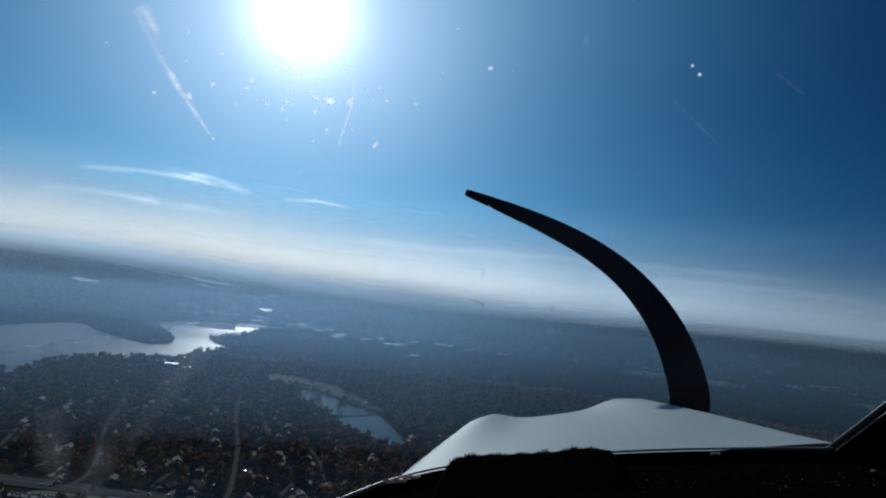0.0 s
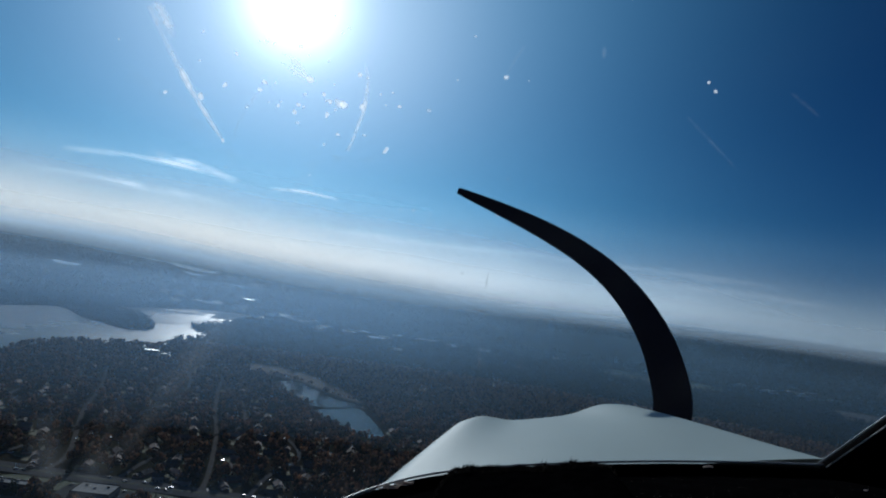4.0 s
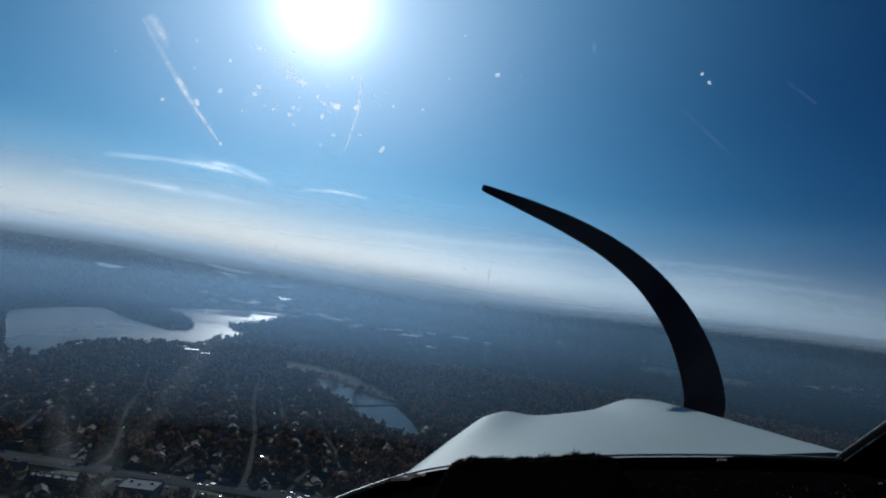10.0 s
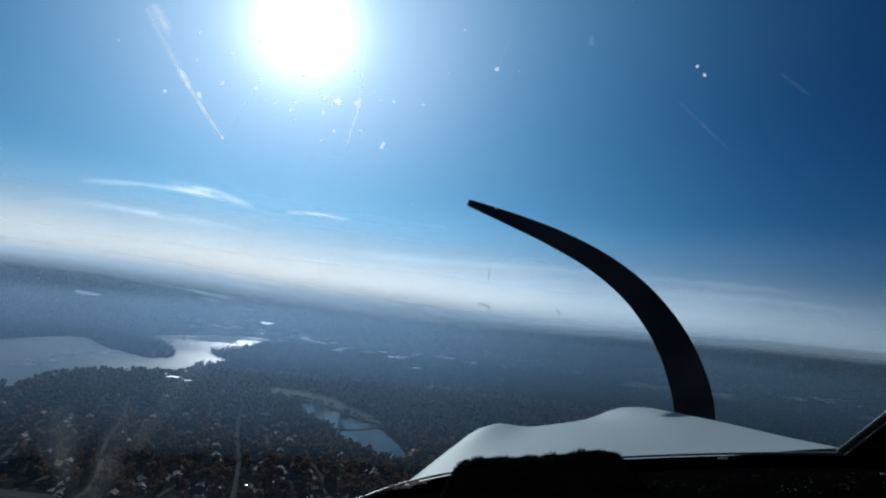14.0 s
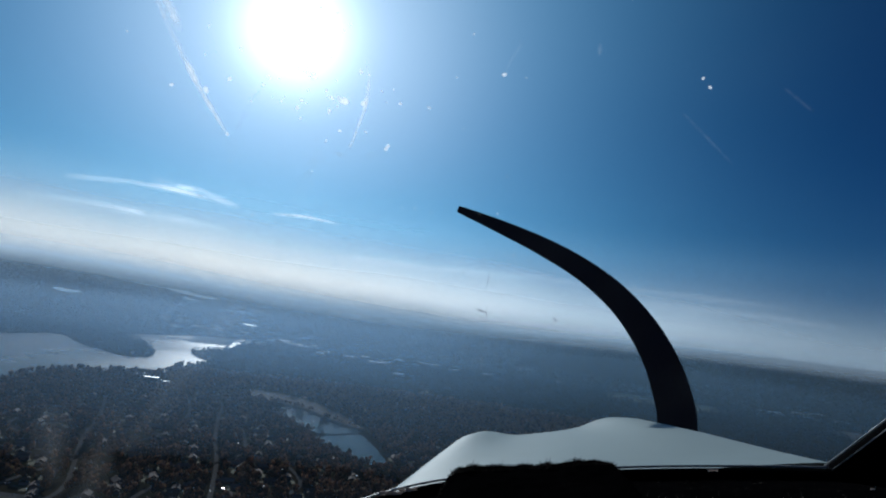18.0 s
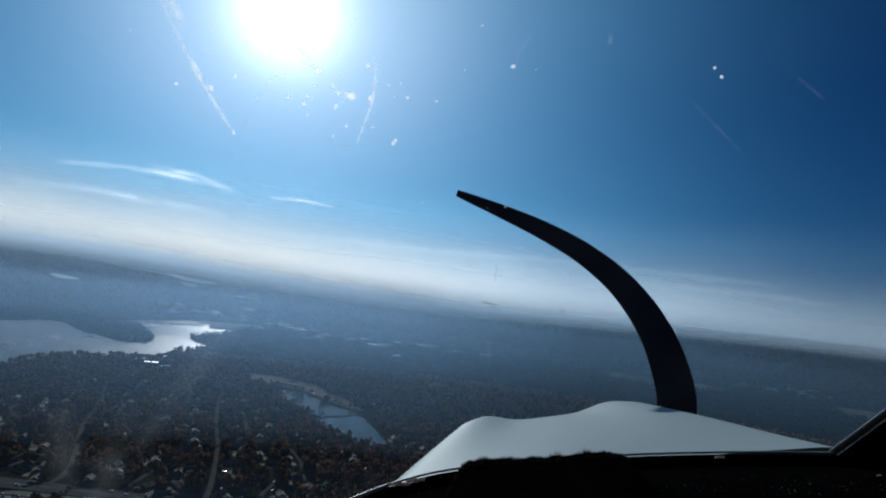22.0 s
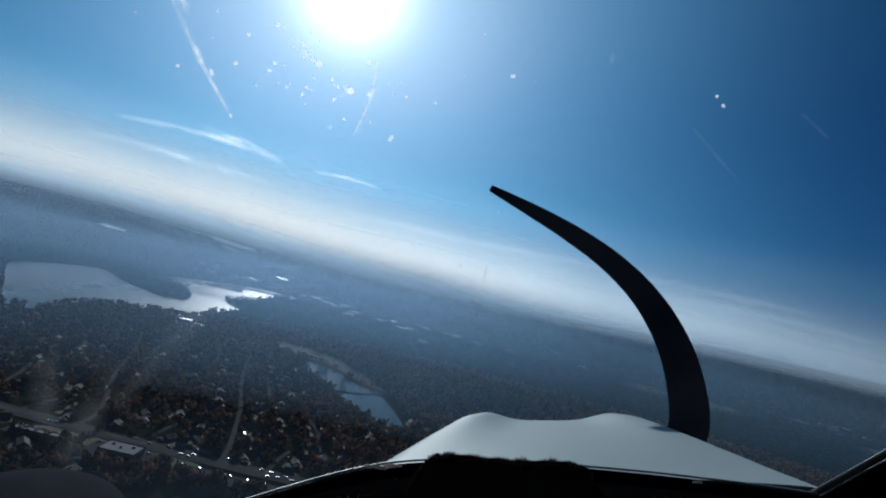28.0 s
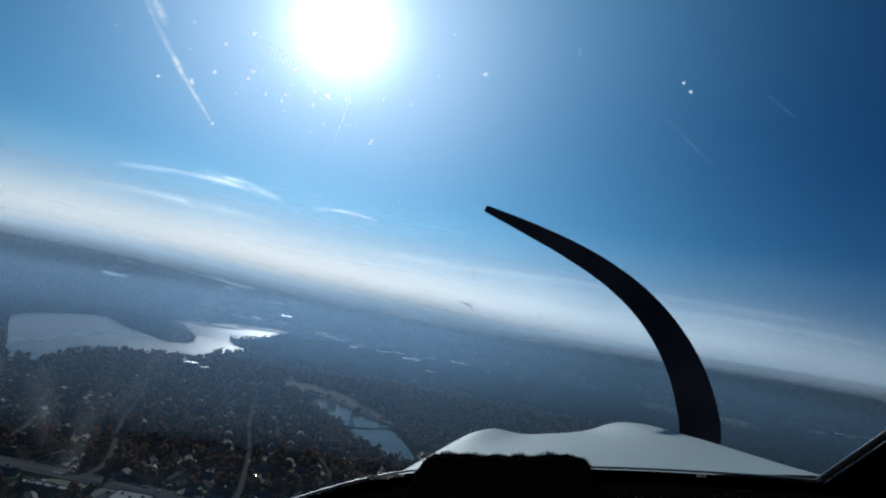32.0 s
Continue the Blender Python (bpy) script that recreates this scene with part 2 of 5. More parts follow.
M_LAKE = water_material("lake_water", 0.37, 0.04, 1.18, (0.002, 0.020, 0.040), (-780, -560, 0.25))
M_BAY = water_material("near_lake_water", 0.09, 0.03, 1.2)
M_FARWATER = water_material("far_water", 0.36, 0.04, 3.6)
M_POND = water_material("pond_water", 0.12, 0.04, 1.1)

# aircraft
M_COWL = surface("cowling_paint", (0.300, 0.365, 0.365), (0.350, 0.420, 0.420), 0.52, 3.0, fine=40, spec=0.07, bump=0.01)
M_BLADE = surface("black_blade_paint", (0.004, 0.008, 0.024), (0.008, 0.015, 0.036), 0.6, 4.0, spec=0.1)
M_FLEECE = surface("black_fleece", (0.0006, 0.0006, 0.0007), (0.003, 0.003, 0.0034), 1.0, 30.0, fine=15, bump=0.6, spec=0.0)
M_NAP = ramp_material("black_fleece_fibre", [(0.2, (0.002, 0.002, 0.002)), (0.6, (0.006, 0.006, 0.006)), (0.85, (0.032, 0.028, 0.025))], 1.0, 40.0, 3, 0.8, 0.4)
M_FIBRE = ramp_material("loose_brown_grey_fibre", [(0.3, (0.004, 0.004, 0.004)), (0.6, (0.012, 0.011, 0.011)), (0.85, (0.11, 0.098, 0.090))], 1.0, 60.0, 3, 0.85, 0.5)
M_SEAL = surface("black_rubber_seal", (0.0008, 0.0009, 0.0011), (0.0022, 0.0022, 0.0026), 0.95, 20.0, spec=0.0)
M_TRIM = surface("grey_trim_bead", (0.25, 0.27, 0.28), (0.38, 0.40, 0.41), 0.4, 20.0)
M_CABIN = surface("dark_cabin_lining", (0.0025, 0.003, 0.003), (0.005, 0.006, 0.006), 0.95, 6.0, spec=0.0)
M_ALU = surface("grey_painted_fairing", (0.05, 0.055, 0.065), (0.08, 0.085, 0.10), 0.6, 5.0, spec=0.15)
M_FAIRING = surface("grey_fairing_paint", (0.022, 0.025, 0.031), (0.036, 0.040, 0.048), 1.0, 5.0, spec=0.0)
M_LINT = ramp_material("pale_lint", [(0.2, (0.56, 0.50, 0.47)), (0.8, (0.78, 0.73, 0.70))], 0.9, 60.0, 2, 0.5, 0.6)


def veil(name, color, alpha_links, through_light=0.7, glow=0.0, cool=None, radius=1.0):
    """Thin matter that lets most light pass: part clear, part scattering; glow: light it emits; cool: the dimmer, bluer
    tint painted far to the right of the sun.
    """
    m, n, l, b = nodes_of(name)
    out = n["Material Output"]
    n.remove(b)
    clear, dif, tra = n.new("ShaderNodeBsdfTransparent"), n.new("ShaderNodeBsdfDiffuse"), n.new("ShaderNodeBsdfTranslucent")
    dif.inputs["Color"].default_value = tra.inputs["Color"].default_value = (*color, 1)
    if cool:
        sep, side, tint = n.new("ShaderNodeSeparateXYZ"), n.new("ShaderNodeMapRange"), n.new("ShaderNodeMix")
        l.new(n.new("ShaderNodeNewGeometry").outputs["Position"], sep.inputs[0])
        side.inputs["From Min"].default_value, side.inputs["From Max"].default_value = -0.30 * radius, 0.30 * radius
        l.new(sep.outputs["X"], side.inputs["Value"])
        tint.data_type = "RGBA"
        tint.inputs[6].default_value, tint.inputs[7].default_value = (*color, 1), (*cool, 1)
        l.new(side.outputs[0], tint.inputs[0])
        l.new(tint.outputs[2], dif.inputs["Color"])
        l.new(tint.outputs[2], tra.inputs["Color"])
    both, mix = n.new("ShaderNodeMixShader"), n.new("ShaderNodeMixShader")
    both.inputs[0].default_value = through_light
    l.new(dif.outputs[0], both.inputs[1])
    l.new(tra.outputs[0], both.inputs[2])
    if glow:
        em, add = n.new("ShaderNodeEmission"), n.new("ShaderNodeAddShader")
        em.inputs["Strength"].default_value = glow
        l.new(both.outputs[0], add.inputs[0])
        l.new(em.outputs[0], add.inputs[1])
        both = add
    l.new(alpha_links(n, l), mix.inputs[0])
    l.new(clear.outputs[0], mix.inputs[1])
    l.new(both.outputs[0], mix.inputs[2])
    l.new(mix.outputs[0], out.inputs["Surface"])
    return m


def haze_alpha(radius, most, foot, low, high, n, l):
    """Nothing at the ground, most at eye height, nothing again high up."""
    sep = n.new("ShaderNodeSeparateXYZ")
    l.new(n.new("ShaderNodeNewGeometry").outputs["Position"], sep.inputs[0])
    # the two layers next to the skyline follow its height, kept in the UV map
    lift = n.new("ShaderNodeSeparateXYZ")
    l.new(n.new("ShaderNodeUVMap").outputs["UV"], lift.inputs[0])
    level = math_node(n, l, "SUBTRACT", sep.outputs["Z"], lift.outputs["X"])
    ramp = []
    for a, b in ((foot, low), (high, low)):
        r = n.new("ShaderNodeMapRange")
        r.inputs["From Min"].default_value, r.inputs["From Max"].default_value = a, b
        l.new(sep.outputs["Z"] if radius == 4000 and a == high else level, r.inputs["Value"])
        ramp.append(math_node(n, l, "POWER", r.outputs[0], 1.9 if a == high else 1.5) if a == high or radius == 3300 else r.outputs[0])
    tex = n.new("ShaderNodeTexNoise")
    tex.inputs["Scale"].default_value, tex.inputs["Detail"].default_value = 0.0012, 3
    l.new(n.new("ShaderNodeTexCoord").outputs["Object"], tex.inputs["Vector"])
    # opaque towards the sun, thin right of it: sunward glare put into the density
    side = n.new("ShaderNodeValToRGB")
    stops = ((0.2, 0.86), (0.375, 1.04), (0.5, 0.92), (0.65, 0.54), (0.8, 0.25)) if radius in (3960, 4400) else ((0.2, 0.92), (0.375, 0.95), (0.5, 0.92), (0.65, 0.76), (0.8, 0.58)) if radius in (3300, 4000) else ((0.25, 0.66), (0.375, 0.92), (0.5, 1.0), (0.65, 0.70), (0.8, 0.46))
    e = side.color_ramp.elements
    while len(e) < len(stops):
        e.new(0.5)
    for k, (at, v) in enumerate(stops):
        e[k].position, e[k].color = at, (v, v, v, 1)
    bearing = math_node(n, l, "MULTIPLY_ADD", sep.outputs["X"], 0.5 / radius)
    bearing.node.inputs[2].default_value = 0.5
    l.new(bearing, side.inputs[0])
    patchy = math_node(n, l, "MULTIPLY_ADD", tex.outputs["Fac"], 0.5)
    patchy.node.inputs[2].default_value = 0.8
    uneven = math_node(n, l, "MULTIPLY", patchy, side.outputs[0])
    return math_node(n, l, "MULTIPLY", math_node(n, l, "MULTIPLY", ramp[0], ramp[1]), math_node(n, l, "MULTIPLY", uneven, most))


def wisp_alpha(most, along, across, seed, n, l):
    uv = n.new("ShaderNodeUVMap")
    sep = n.new("ShaderNodeSeparateXYZ")
    l.new(uv.outputs[0], sep.inputs[0])
    edge = []
    for axis, power in (("X", 0.8), ("Y", 1.3)):
        c = math_node(n, l, "SUBTRACT", sep.outputs[axis], 0.5)
        c = math_node(n, l, "ABSOLUTE", c, 0)
        c = math_node(n, l, "SUBTRACT", 1.0, math_node(n, l, "MULTIPLY", c, 2.0))
        edge.append(math_node(n, l, "POWER", math_node(n, l, "MAXIMUM", c, 0.0), power))
    mp = n.new("ShaderNodeMapping")
    mp.inputs["Scale"].default_value = (along, across, 1)
    mp.inputs["Location"].default_value = (seed, seed * 0.7, 0)
    mp.inputs["Rotation"].default_value = (0, 0, radians(6))
    l.new(uv.outputs[0], mp.inputs["Vector"])
    tex = n.new("ShaderNodeTexNoise")
    tex.inputs["Scale"].default_value, tex.inputs["Detail"].default_value, tex.inputs["Distortion"].default_value = 1.0, 7, 0.6
    l.new(mp.outputs[0], tex.inputs["Vector"])
    r = n.new("ShaderNodeMapRange")
    r.inputs["From Min"].default_value, r.inputs["From Max"].default_value = 0.25, 0.70
    l.new(tex.outputs["Fac"], r.inputs["Value"])
    return math_node(n, l, "MULTIPLY", math_node(n, l, "MULTIPLY", edge[0], edge[1]), math_node(n, l, "MULTIPLY", r.outputs[0], most))


def dust_alpha(n, l):
    tex = n.new("ShaderNodeTexNoise")
    tex.inputs["Scale"].default_value, tex.inputs["Detail"].default_value = 6.0, 6
    l.new(n.new("ShaderNodeTexCoord").outputs["Object"], tex.inputs["Vector"])
    return math_node(n, l, "MULTIPLY", math_node(n, l, "POWER", tex.outputs["Fac"], 2.0), 0.013)


def mark_alpha(value, scale, n, l):
    """A soft-edged mark, beaded along its length."""
    sep = n.new("ShaderNodeSeparateXYZ")
    l.new(n.new("ShaderNodeUVMap").outputs[0], sep.inputs[0])
    fade = []
    for axis, power in (("X", 0.45), ("Y", 1.0)):
        c = math_node(n, l, "ABSOLUTE", math_node(n, l, "SUBTRACT", sep.outputs[axis], 0.5), 0)
        c = math_node(n, l, "MAXIMUM", math_node(n, l, "SUBTRACT", 1.0, math_node(n, l, "MULTIPLY", c, 2.0)), 0.0)
        fade.append(math_node(n, l, "POWER", c, power))
    tex = n.new("ShaderNodeTexNoise")
    tex.inputs["Scale"].default_value, tex.inputs["Detail"].default_value = scale, 2
    l.new(n.new("ShaderNodeTexCoord").outputs["Object"], tex.inputs["Vector"])
    r = n.new("ShaderNodeMapRange")
    r.inputs["From Min"].default_value, r.inputs["From Max"].default_value, r.inputs["To Min"].default_value = 0.38, 0.64, 0.25
    l.new(tex.outputs["Fac"], r.inputs["Value"])
    return math_node(n, l, "MULTIPLY", math_node(n, l, "MULTIPLY", fade[0], fade[1]), math_node(n, l, "MULTIPLY", r.outputs[0], value * 1.5))


def dot_alpha(value, n, l):
    """A round blurred spot."""
    mid = n.new("ShaderNodeVectorMath")
    mid.operation = "DISTANCE"
    mid.inputs[1].default_value = (0.5, 0.5, 0)
    l.new(n.new("ShaderNodeUVMap").outputs[0], mid.inputs[0])
    c = math_node(n, l, "SUBTRACT", 1.0, math_node(n, l, "MULTIPLY", mid.outputs["Value"], 2.0))
    return math_node(n, l, "MINIMUM", math_node(n, l, "MULTIPLY", math_node(n, l, "MAXIMUM", c, 0.0), value * 2.0), value)


M_GLASS = veil("dusty_windscreen", (0.85, 0.92, 1.0), dust_alpha, 0.9)
M_SCRATCH = veil("scratch_in_acrylic", (1, 1, 1), functools.partial(mark_alpha, 0.60, 70.0), 0.95)
M_FAINT = veil("faint_smear_and_reflection", (0.9, 0.95, 1.0), functools.partial(mark_alpha, 0.085, 40.0), 0.9)
M_GHOST = veil("barely_seen_scratch", (0.9, 0.95, 1.0), functools.partial(mark_alpha, 0.04, 120.0), 0.9)
M_SMEAR = veil("broad_wiping_smear", (0.95, 0.97, 1.0), functools.partial(mark_alpha, 0.035, 12.0), 0.95)
M_SPECK = veil("bright_speck", (1, 1, 1), functools.partial(dot_alpha, 0.6), 0.95)
M_DUSTSPOT = veil("faint_dust_spot", (1, 1, 1), functools.partial(dot_alpha, 0.28), 0.95)
M_BUG = veil("insect_smudge", (0.25, 0.25, 0.25), functools.partial(mark_alpha, 0.6, 200.0), 0.3)

# ------------------------------------------------------------------ builders


def put(ob, parent, label=""):
    ob.parent = parent
    if label:
        tagged(ob, label)
    return ob


def part(name, bm, material, parent, label="", smooth=False):
    me = bpy.data.meshes.new(name)
    bm.to_mesh(me)
    bm.free()
    me.materials.append(material)
    if smooth:
        me.polygons.foreach_set("use_smooth", [True] * len(me.polygons))
    return put(new(name, me), parent, label)


def plain(name, verts, faces, material, parent=None, label="", smooth=False):
    me = bpy.data.meshes.new(name)
    me.from_pydata([tuple(v) for v in verts], [], faces)
    me.materials.append(material)
    if smooth:
        me.polygons.foreach_set("use_smooth", [True] * len(me.polygons))
    me.update()
    return put(new(name, me), parent, label)


def empty(name, m=None):
    ob = new(name)
    ob.empty_display_size = 0.2
    if m is not None:
        ob.matrix_basis = m
    return ob


def box(bm, x0, x1, y0, y1, z0, z1, bevel=0.0):
    r = bmesh.ops.create_cube(bm, size=1, matrix=Matrix.Translation(((x0 + x1) / 2, (y0 + y1) / 2, (z0 + z1) / 2)) @ Matrix.Diagonal((x1 - x0, y1 - y0, z1 - z0, 1)))
    if bevel:
        edges = list({e for v in r["verts"] for e in v.link_edges})
        bmesh.ops.bevel(bm, geom=edges, offset=bevel, segments=2, profile=0.6, affect="EDGES")
    return bm


def spline(points, steps, closed=False):
    """A smooth line through points."""
    pts = [Vector(p) for p in points]
    n, out = len(pts), []
    for k in range(n if closed else n - 1):
        q = [pts[(k + i) % n] if closed else pts[max(0, min(n - 1, k + i))] for i in (-1, 0, 1, 2)]
        for j in range(steps):
            f = j / steps
            out.append(0.5 * (2 * q[1] + (q[2] - q[0]) * f + (2 * q[0] - 5 * q[1] + 4 * q[2] - q[3]) * f * f + (3 * q[1] - q[0] - 3 * q[2] + q[3]) * f ** 3))
    if not closed:
        out.append(pts[-1])
    return out


def tube(bm, line, radius, sides=8, squash=1.0):
    """A round bar along a line; radius may vary from end to end."""
    rings = []
    for i, p in enumerate(line):
        a, b = line[max(0, i - 1)], line[min(len(line) - 1, i + 1)]
        d = (b - a).normalized()
        s = d.cross(Vector((0, 0, 1)))
        s = s.normalized() if s.length > 1e-3 else Vector((1, 0, 0))
        t = s.cross(d)
        r = radius(i / (len(line) - 1)) if callable(radius) else radius
        rings.append([bm.verts.new(p + s * math.cos(k * math.tau / sides) * r + t * math.sin(k * math.tau / sides) * r * squash) for k in range(sides)])
    for a, b in zip(rings, rings[1:]):
        for k in range(sides):
            bm.faces.new((a[k], a[(k + 1) % sides], b[(k + 1) % sides], b[k]))
    bm.faces.new(rings[0][::-1])
    bm.faces.new(rings[-1])
    return bm


def inside(poly, x, y):
    """Which of the points x, y lie in the polygon."""
    p = np.array([(q[0], q[1]) for q in poly])
    hit = np.zeros(len(x), bool)
    for (x0, y0), (x1, y1) in zip(p, np.roll(p, -1, 0)):
        if y0 != y1:
            hit ^= ((y0 > y) != (y1 > y)) & (x < (x1 - x0) * (y - y0) / (y1 - y0) + x0)
    return hit


def rise(x, y):
    """The land lifts gently far out, to the skyline, and least straight ahead."""
    x, y = np.asarray(x, float), np.asarray(y, float)
    bearing = np.degrees(np.arctan2(x, y))
    top = 236.0 - 86.0 * np.exp(-(bearing - 2.0) ** 2 / 420.0) + 34.0 * np.clip(-(bearing + 12.0) / 16.0, 0, 1)
    return top * np.clip((np.hypot(x, y) - 3000) / 1400, 0, 1) ** 1.6


# ------------------------------------------------------------------ ground and water
radii = [0, 150, 300, 450, 600, 800, 1000, 1250, 1500, 1800, 2100, 2400, 2700, 3000, 3200, 3400, 3600, 3800, 4000, 4200, 4400, 4600, 4800, 4950]
SEG = 128
gv, gf = [(0, 0, 0)], []
for r in radii[1:]:
    for k in range(SEG):
        a = k * math.tau / SEG
        wob = 12 * math.sin(3 * a + 1) * math.sin(5 * a) * max(0, (r - 3400) / 1550) if r < 4900 else 0
        gv.append((r * math.cos(a), r * math.sin(a), float(rise(r * math.cos(a), r * math.sin(a))) + wob))
for k in range(SEG):
    gf.append((0, 1 + k, 1 + (k + 1) % SEG))
for i in range(len(radii) - 2):
    for k in range(SEG):
        a, b = 1 + i * SEG + k, 1 + i * SEG + (k + 1) % SEG
        gf.append((a, a + SEG, b + SEG, b))
ground = tagged(plain("ground", gv, gf, M_GROUND, smooth=True), "wooded suburban land in late autumn reaching the horizon", "ground", kind="structure")


def sheet(name, outline, z, material, label, category, steps=6, kind="structure"):
    line = spline([(x, y, z) for x, y in outline], steps, True)
    ob = plain(name, line, [list(range(len(line)))], material)
    tagged(ob, label, category, kind=kind)
    return line


LAKE = [(-560, 1500), (-600, 1462), (-660, 1455), (-735, 1335), (-715, 1160), (-775, 1150), (-900, 1330), (-1060, 1560), (-1150, 1720), (-1140, 1930), (-1075, 2040),
        (-930, 1880), (-760, 1742), (-700, 1745), (-705, 1850), (-870, 2160), (-1000, 2250), (-910, 2500), (-800, 2660), (-640, 2700), (-625, 2280), (-665, 2070), (-625, 1950), (-550, 1830), (-565, 1680)]
lake_line = sheet("lake", LAKE, 0.6, M_LAKE, "broad lake glittering silver against the sun", "lake")
POND = [(-234, 1252), (-205, 1292), (-161, 1256), (-98, 1172), (-50, 1152), (-58, 1130), (-114, 1086), (-140, 1105), (-162, 1146), (-200, 1196)]
pond_line = sheet("pond", POND, 0.6, M_POND, "small grey-blue pond with two tree islets", "pond")
POND_LOW = [(-121, 1060), (-86, 1088), (-53, 1116), (-27, 1050), (-2, 955), (-18, 922), (-63, 958), (-95, 1004)]
pond_low_line = sheet("pond", POND_LOW, 0.6, M_POND, "narrow lower pond below a grassy dike", "pond")
BAY = [(-222, 470), (-196, 505), (-150, 540), (-100, 546), (-50, 546), (30, 540), (80, 450), (60, 260), (-190, 240), (-225, 400)]
bay_line = sheet("lake", BAY, 0.6, M_BAY, "dark near lake with a glaring sun path", "lake")
far_water = []
for x, y, wide, deep, turn in ((-1290, 3805, 310, 66, 0.11), (-1656, 3744, 440, 20, 0.155), (-1239, 3671, 130, 34, -0.05), (-1722, 3248, 130, 70, 0.2), (-880, 3760, 90, 34, 0.1), (-806, 3305, 70, 44, 0.1)):
    c, s = math.cos(turn), math.sin(turn)
    outline = []
    for k in range(10):
        a = k * math.tau / 10
        px, py = math.cos(a) * wide / 2, math.sin(a) * deep / 2 * (1 + 0.35 * math.sin(3 * a))
        outline.append((x + px * c - py * s, y + px * s + py * c, 0))
    line = [Vector((p.x, p.y, float(rise(p.x, p.y)) + 7.0)) for p in spline(outline, 6, True)]
    tagged(plain("far_lake", line, [list(range(len(line)))], M_FARWATER), "distant sliver of bright water among woods", "lake", kind="structure")
    far_water.append(line)
FIELDS = [([(560, 3150), (1300, 3000), (1750, 3350), (1250, 3700), (700, 3600)], M_GRASS, "pale green open field in the haze"),
          ([(-345, 1425), (-300, 1455), (-185, 1400), (-70, 1222), (-40, 1168), (-96, 1200), (-190, 1312), (-285, 1340)], M_MARSH, "brown dry marsh beside the pond"),
          ([(820, 2350), (1150, 2280), (1300, 2480), (900, 2600)], M_GRASS, "mown green field edged by trees"),
          ([(1500, 2000), (1800, 1950), (1900, 2150), (1560, 2220)], M_MARSH, "tan harvested field"),
          ([(-330, 595), (-200, 590), (-190, 612), (-330, 618)], M_GRASS, "grass strip beside the highway")]
for outline, material, label in FIELDS:
    line = spline([(x, y, 0) for x, y in outline], 6, True)
    sheet("field", outline, 0.35, material, label, "field")


def road(points, width, material, label, z=0.9, steps=8, name="road"):
    line = spline([(x, y, 0) for x, y in points], steps)
    vs, fs = [], []
    for i, p in enumerate(line):
        d = (line[min(i + 1, len(line) - 1)] - line[max(i - 1, 0)]).normalized()
        s = Vector((-d.y, d.x, 0)) * width / 2
        vs += [(p + s) + Vector((0, 0, z)), (p - s) + Vector((0, 0, z))]
    fs = [(2 * i, 2 * i + 1, 2 * i + 3, 2 * i + 2) for i in range(len(line) - 1)]
    tagged(plain(name, vs, fs, material), label, "road", kind="structure")
    return line


HIGHWAY = [(-1300, 730), (-800, 660), (-450, 637), (-288, 630), (-91, 628), (150, 652), (600, 730), (1200, 900)]
highway_line = road(HIGHWAY, 26, M_ASPHALT, "grey divided highway along the shore")
road([(x, y + 0.0) for x, y in HIGHWAY], 2.2, M_GRASS, "grass median of the highway", 1.1, name="median")
lanes = [highway_line]
LANES = [[(-446, 640), (-451, 700), (-466, 760), (-482, 800), (-470, 850), (-520, 900), (-540, 980), (-600, 1080)], [(-380, 500), (-340, 540), (-300, 530), (-262, 580), (-255, 620)],
         [(-384, 638), (-380, 700), (-360, 820), (-330, 960), (-350, 1120), (-420, 1300)], [(-600, 820), (-480, 905), (-330, 950), (-160, 900), (-60, 820)],
         [(-252, 632), (-250, 700), (-230, 800), (-200, 900), (-240, 1050)], [(-760, 960), (-600, 1070), (-430, 1130), (-300, 1120)], [(-124, 632), (-120, 700), (-100, 790), (-140, 880)],
         [(-700, 1250), (-560, 1330), (-470, 1420), (-430, 1560)], [(80, 650), (100, 730), (160, 900), (260, 1100), (420, 1400)], [(-60, 2500), (-300, 2420), (-560, 2600), (-760, 3000)],
         [(-60, 2500), (200, 2560), (600, 2500), (1500, 2600)],
         [(-500, 645), (-520, 705), (-600, 830), (-660, 960), (-700, 1100)], [(-322, 635), (-330, 695), (-400, 860), (-450, 1010), (-520, 1180)], [(-170, 632), (-180, 690), (-215, 830), (-262, 980), (-300, 1120)],
         [(-632, 652), (-650, 715), (-760, 850), (-900, 1000)], [(-560, 770), (-430, 800), (-300, 770)], [(-470, 905), (-360, 880), (-250, 900)],
         [(-640, 1010), (-520, 1080), (-400, 1040), (-280, 1060)], [(-600, 1180), (-460, 1220), (-340, 1260)], [(-300, 1120), (-330, 1240), (-400, 1360)], [(-20, 820), (40, 960), (120, 1100)], [(-760, 1080), (-680, 1200), (-640, 1330)]]
for pts in LANES:
    lanes.append(road(pts, 5.4, M_CONCRETE if len(pts) % 2 else M_ASPHALT, "narrow paved residential street between trees", 0.8))
LOTS = [((-430, 590), (70, 34)), ((-330, 592), (60, 26)), ((-252, 588), (64, 44)), ((-140, 590), (120, 26)), ((-700, 620), (60, 30)), ((-520, 1395), (50, 40)), ((-60, 2420), (90, 50)), ((1700, 2570), (140, 60))]
lot_boxes = []
for (x, y), (a, b) in LOTS:
    tagged(plain("parking_lot", [(x - a / 2, y - b / 2, 0.7), (x + a / 2, y - b / 2, 0.7), (x + a / 2, y + b / 2, 0.7), (x - a / 2, y + b / 2, 0.7)], [(0, 1, 2, 3)], M_ASPHALT),
           "paved car park beside the highway", "car park", kind="structure")
    lot_boxes.append((x, y, a, b))

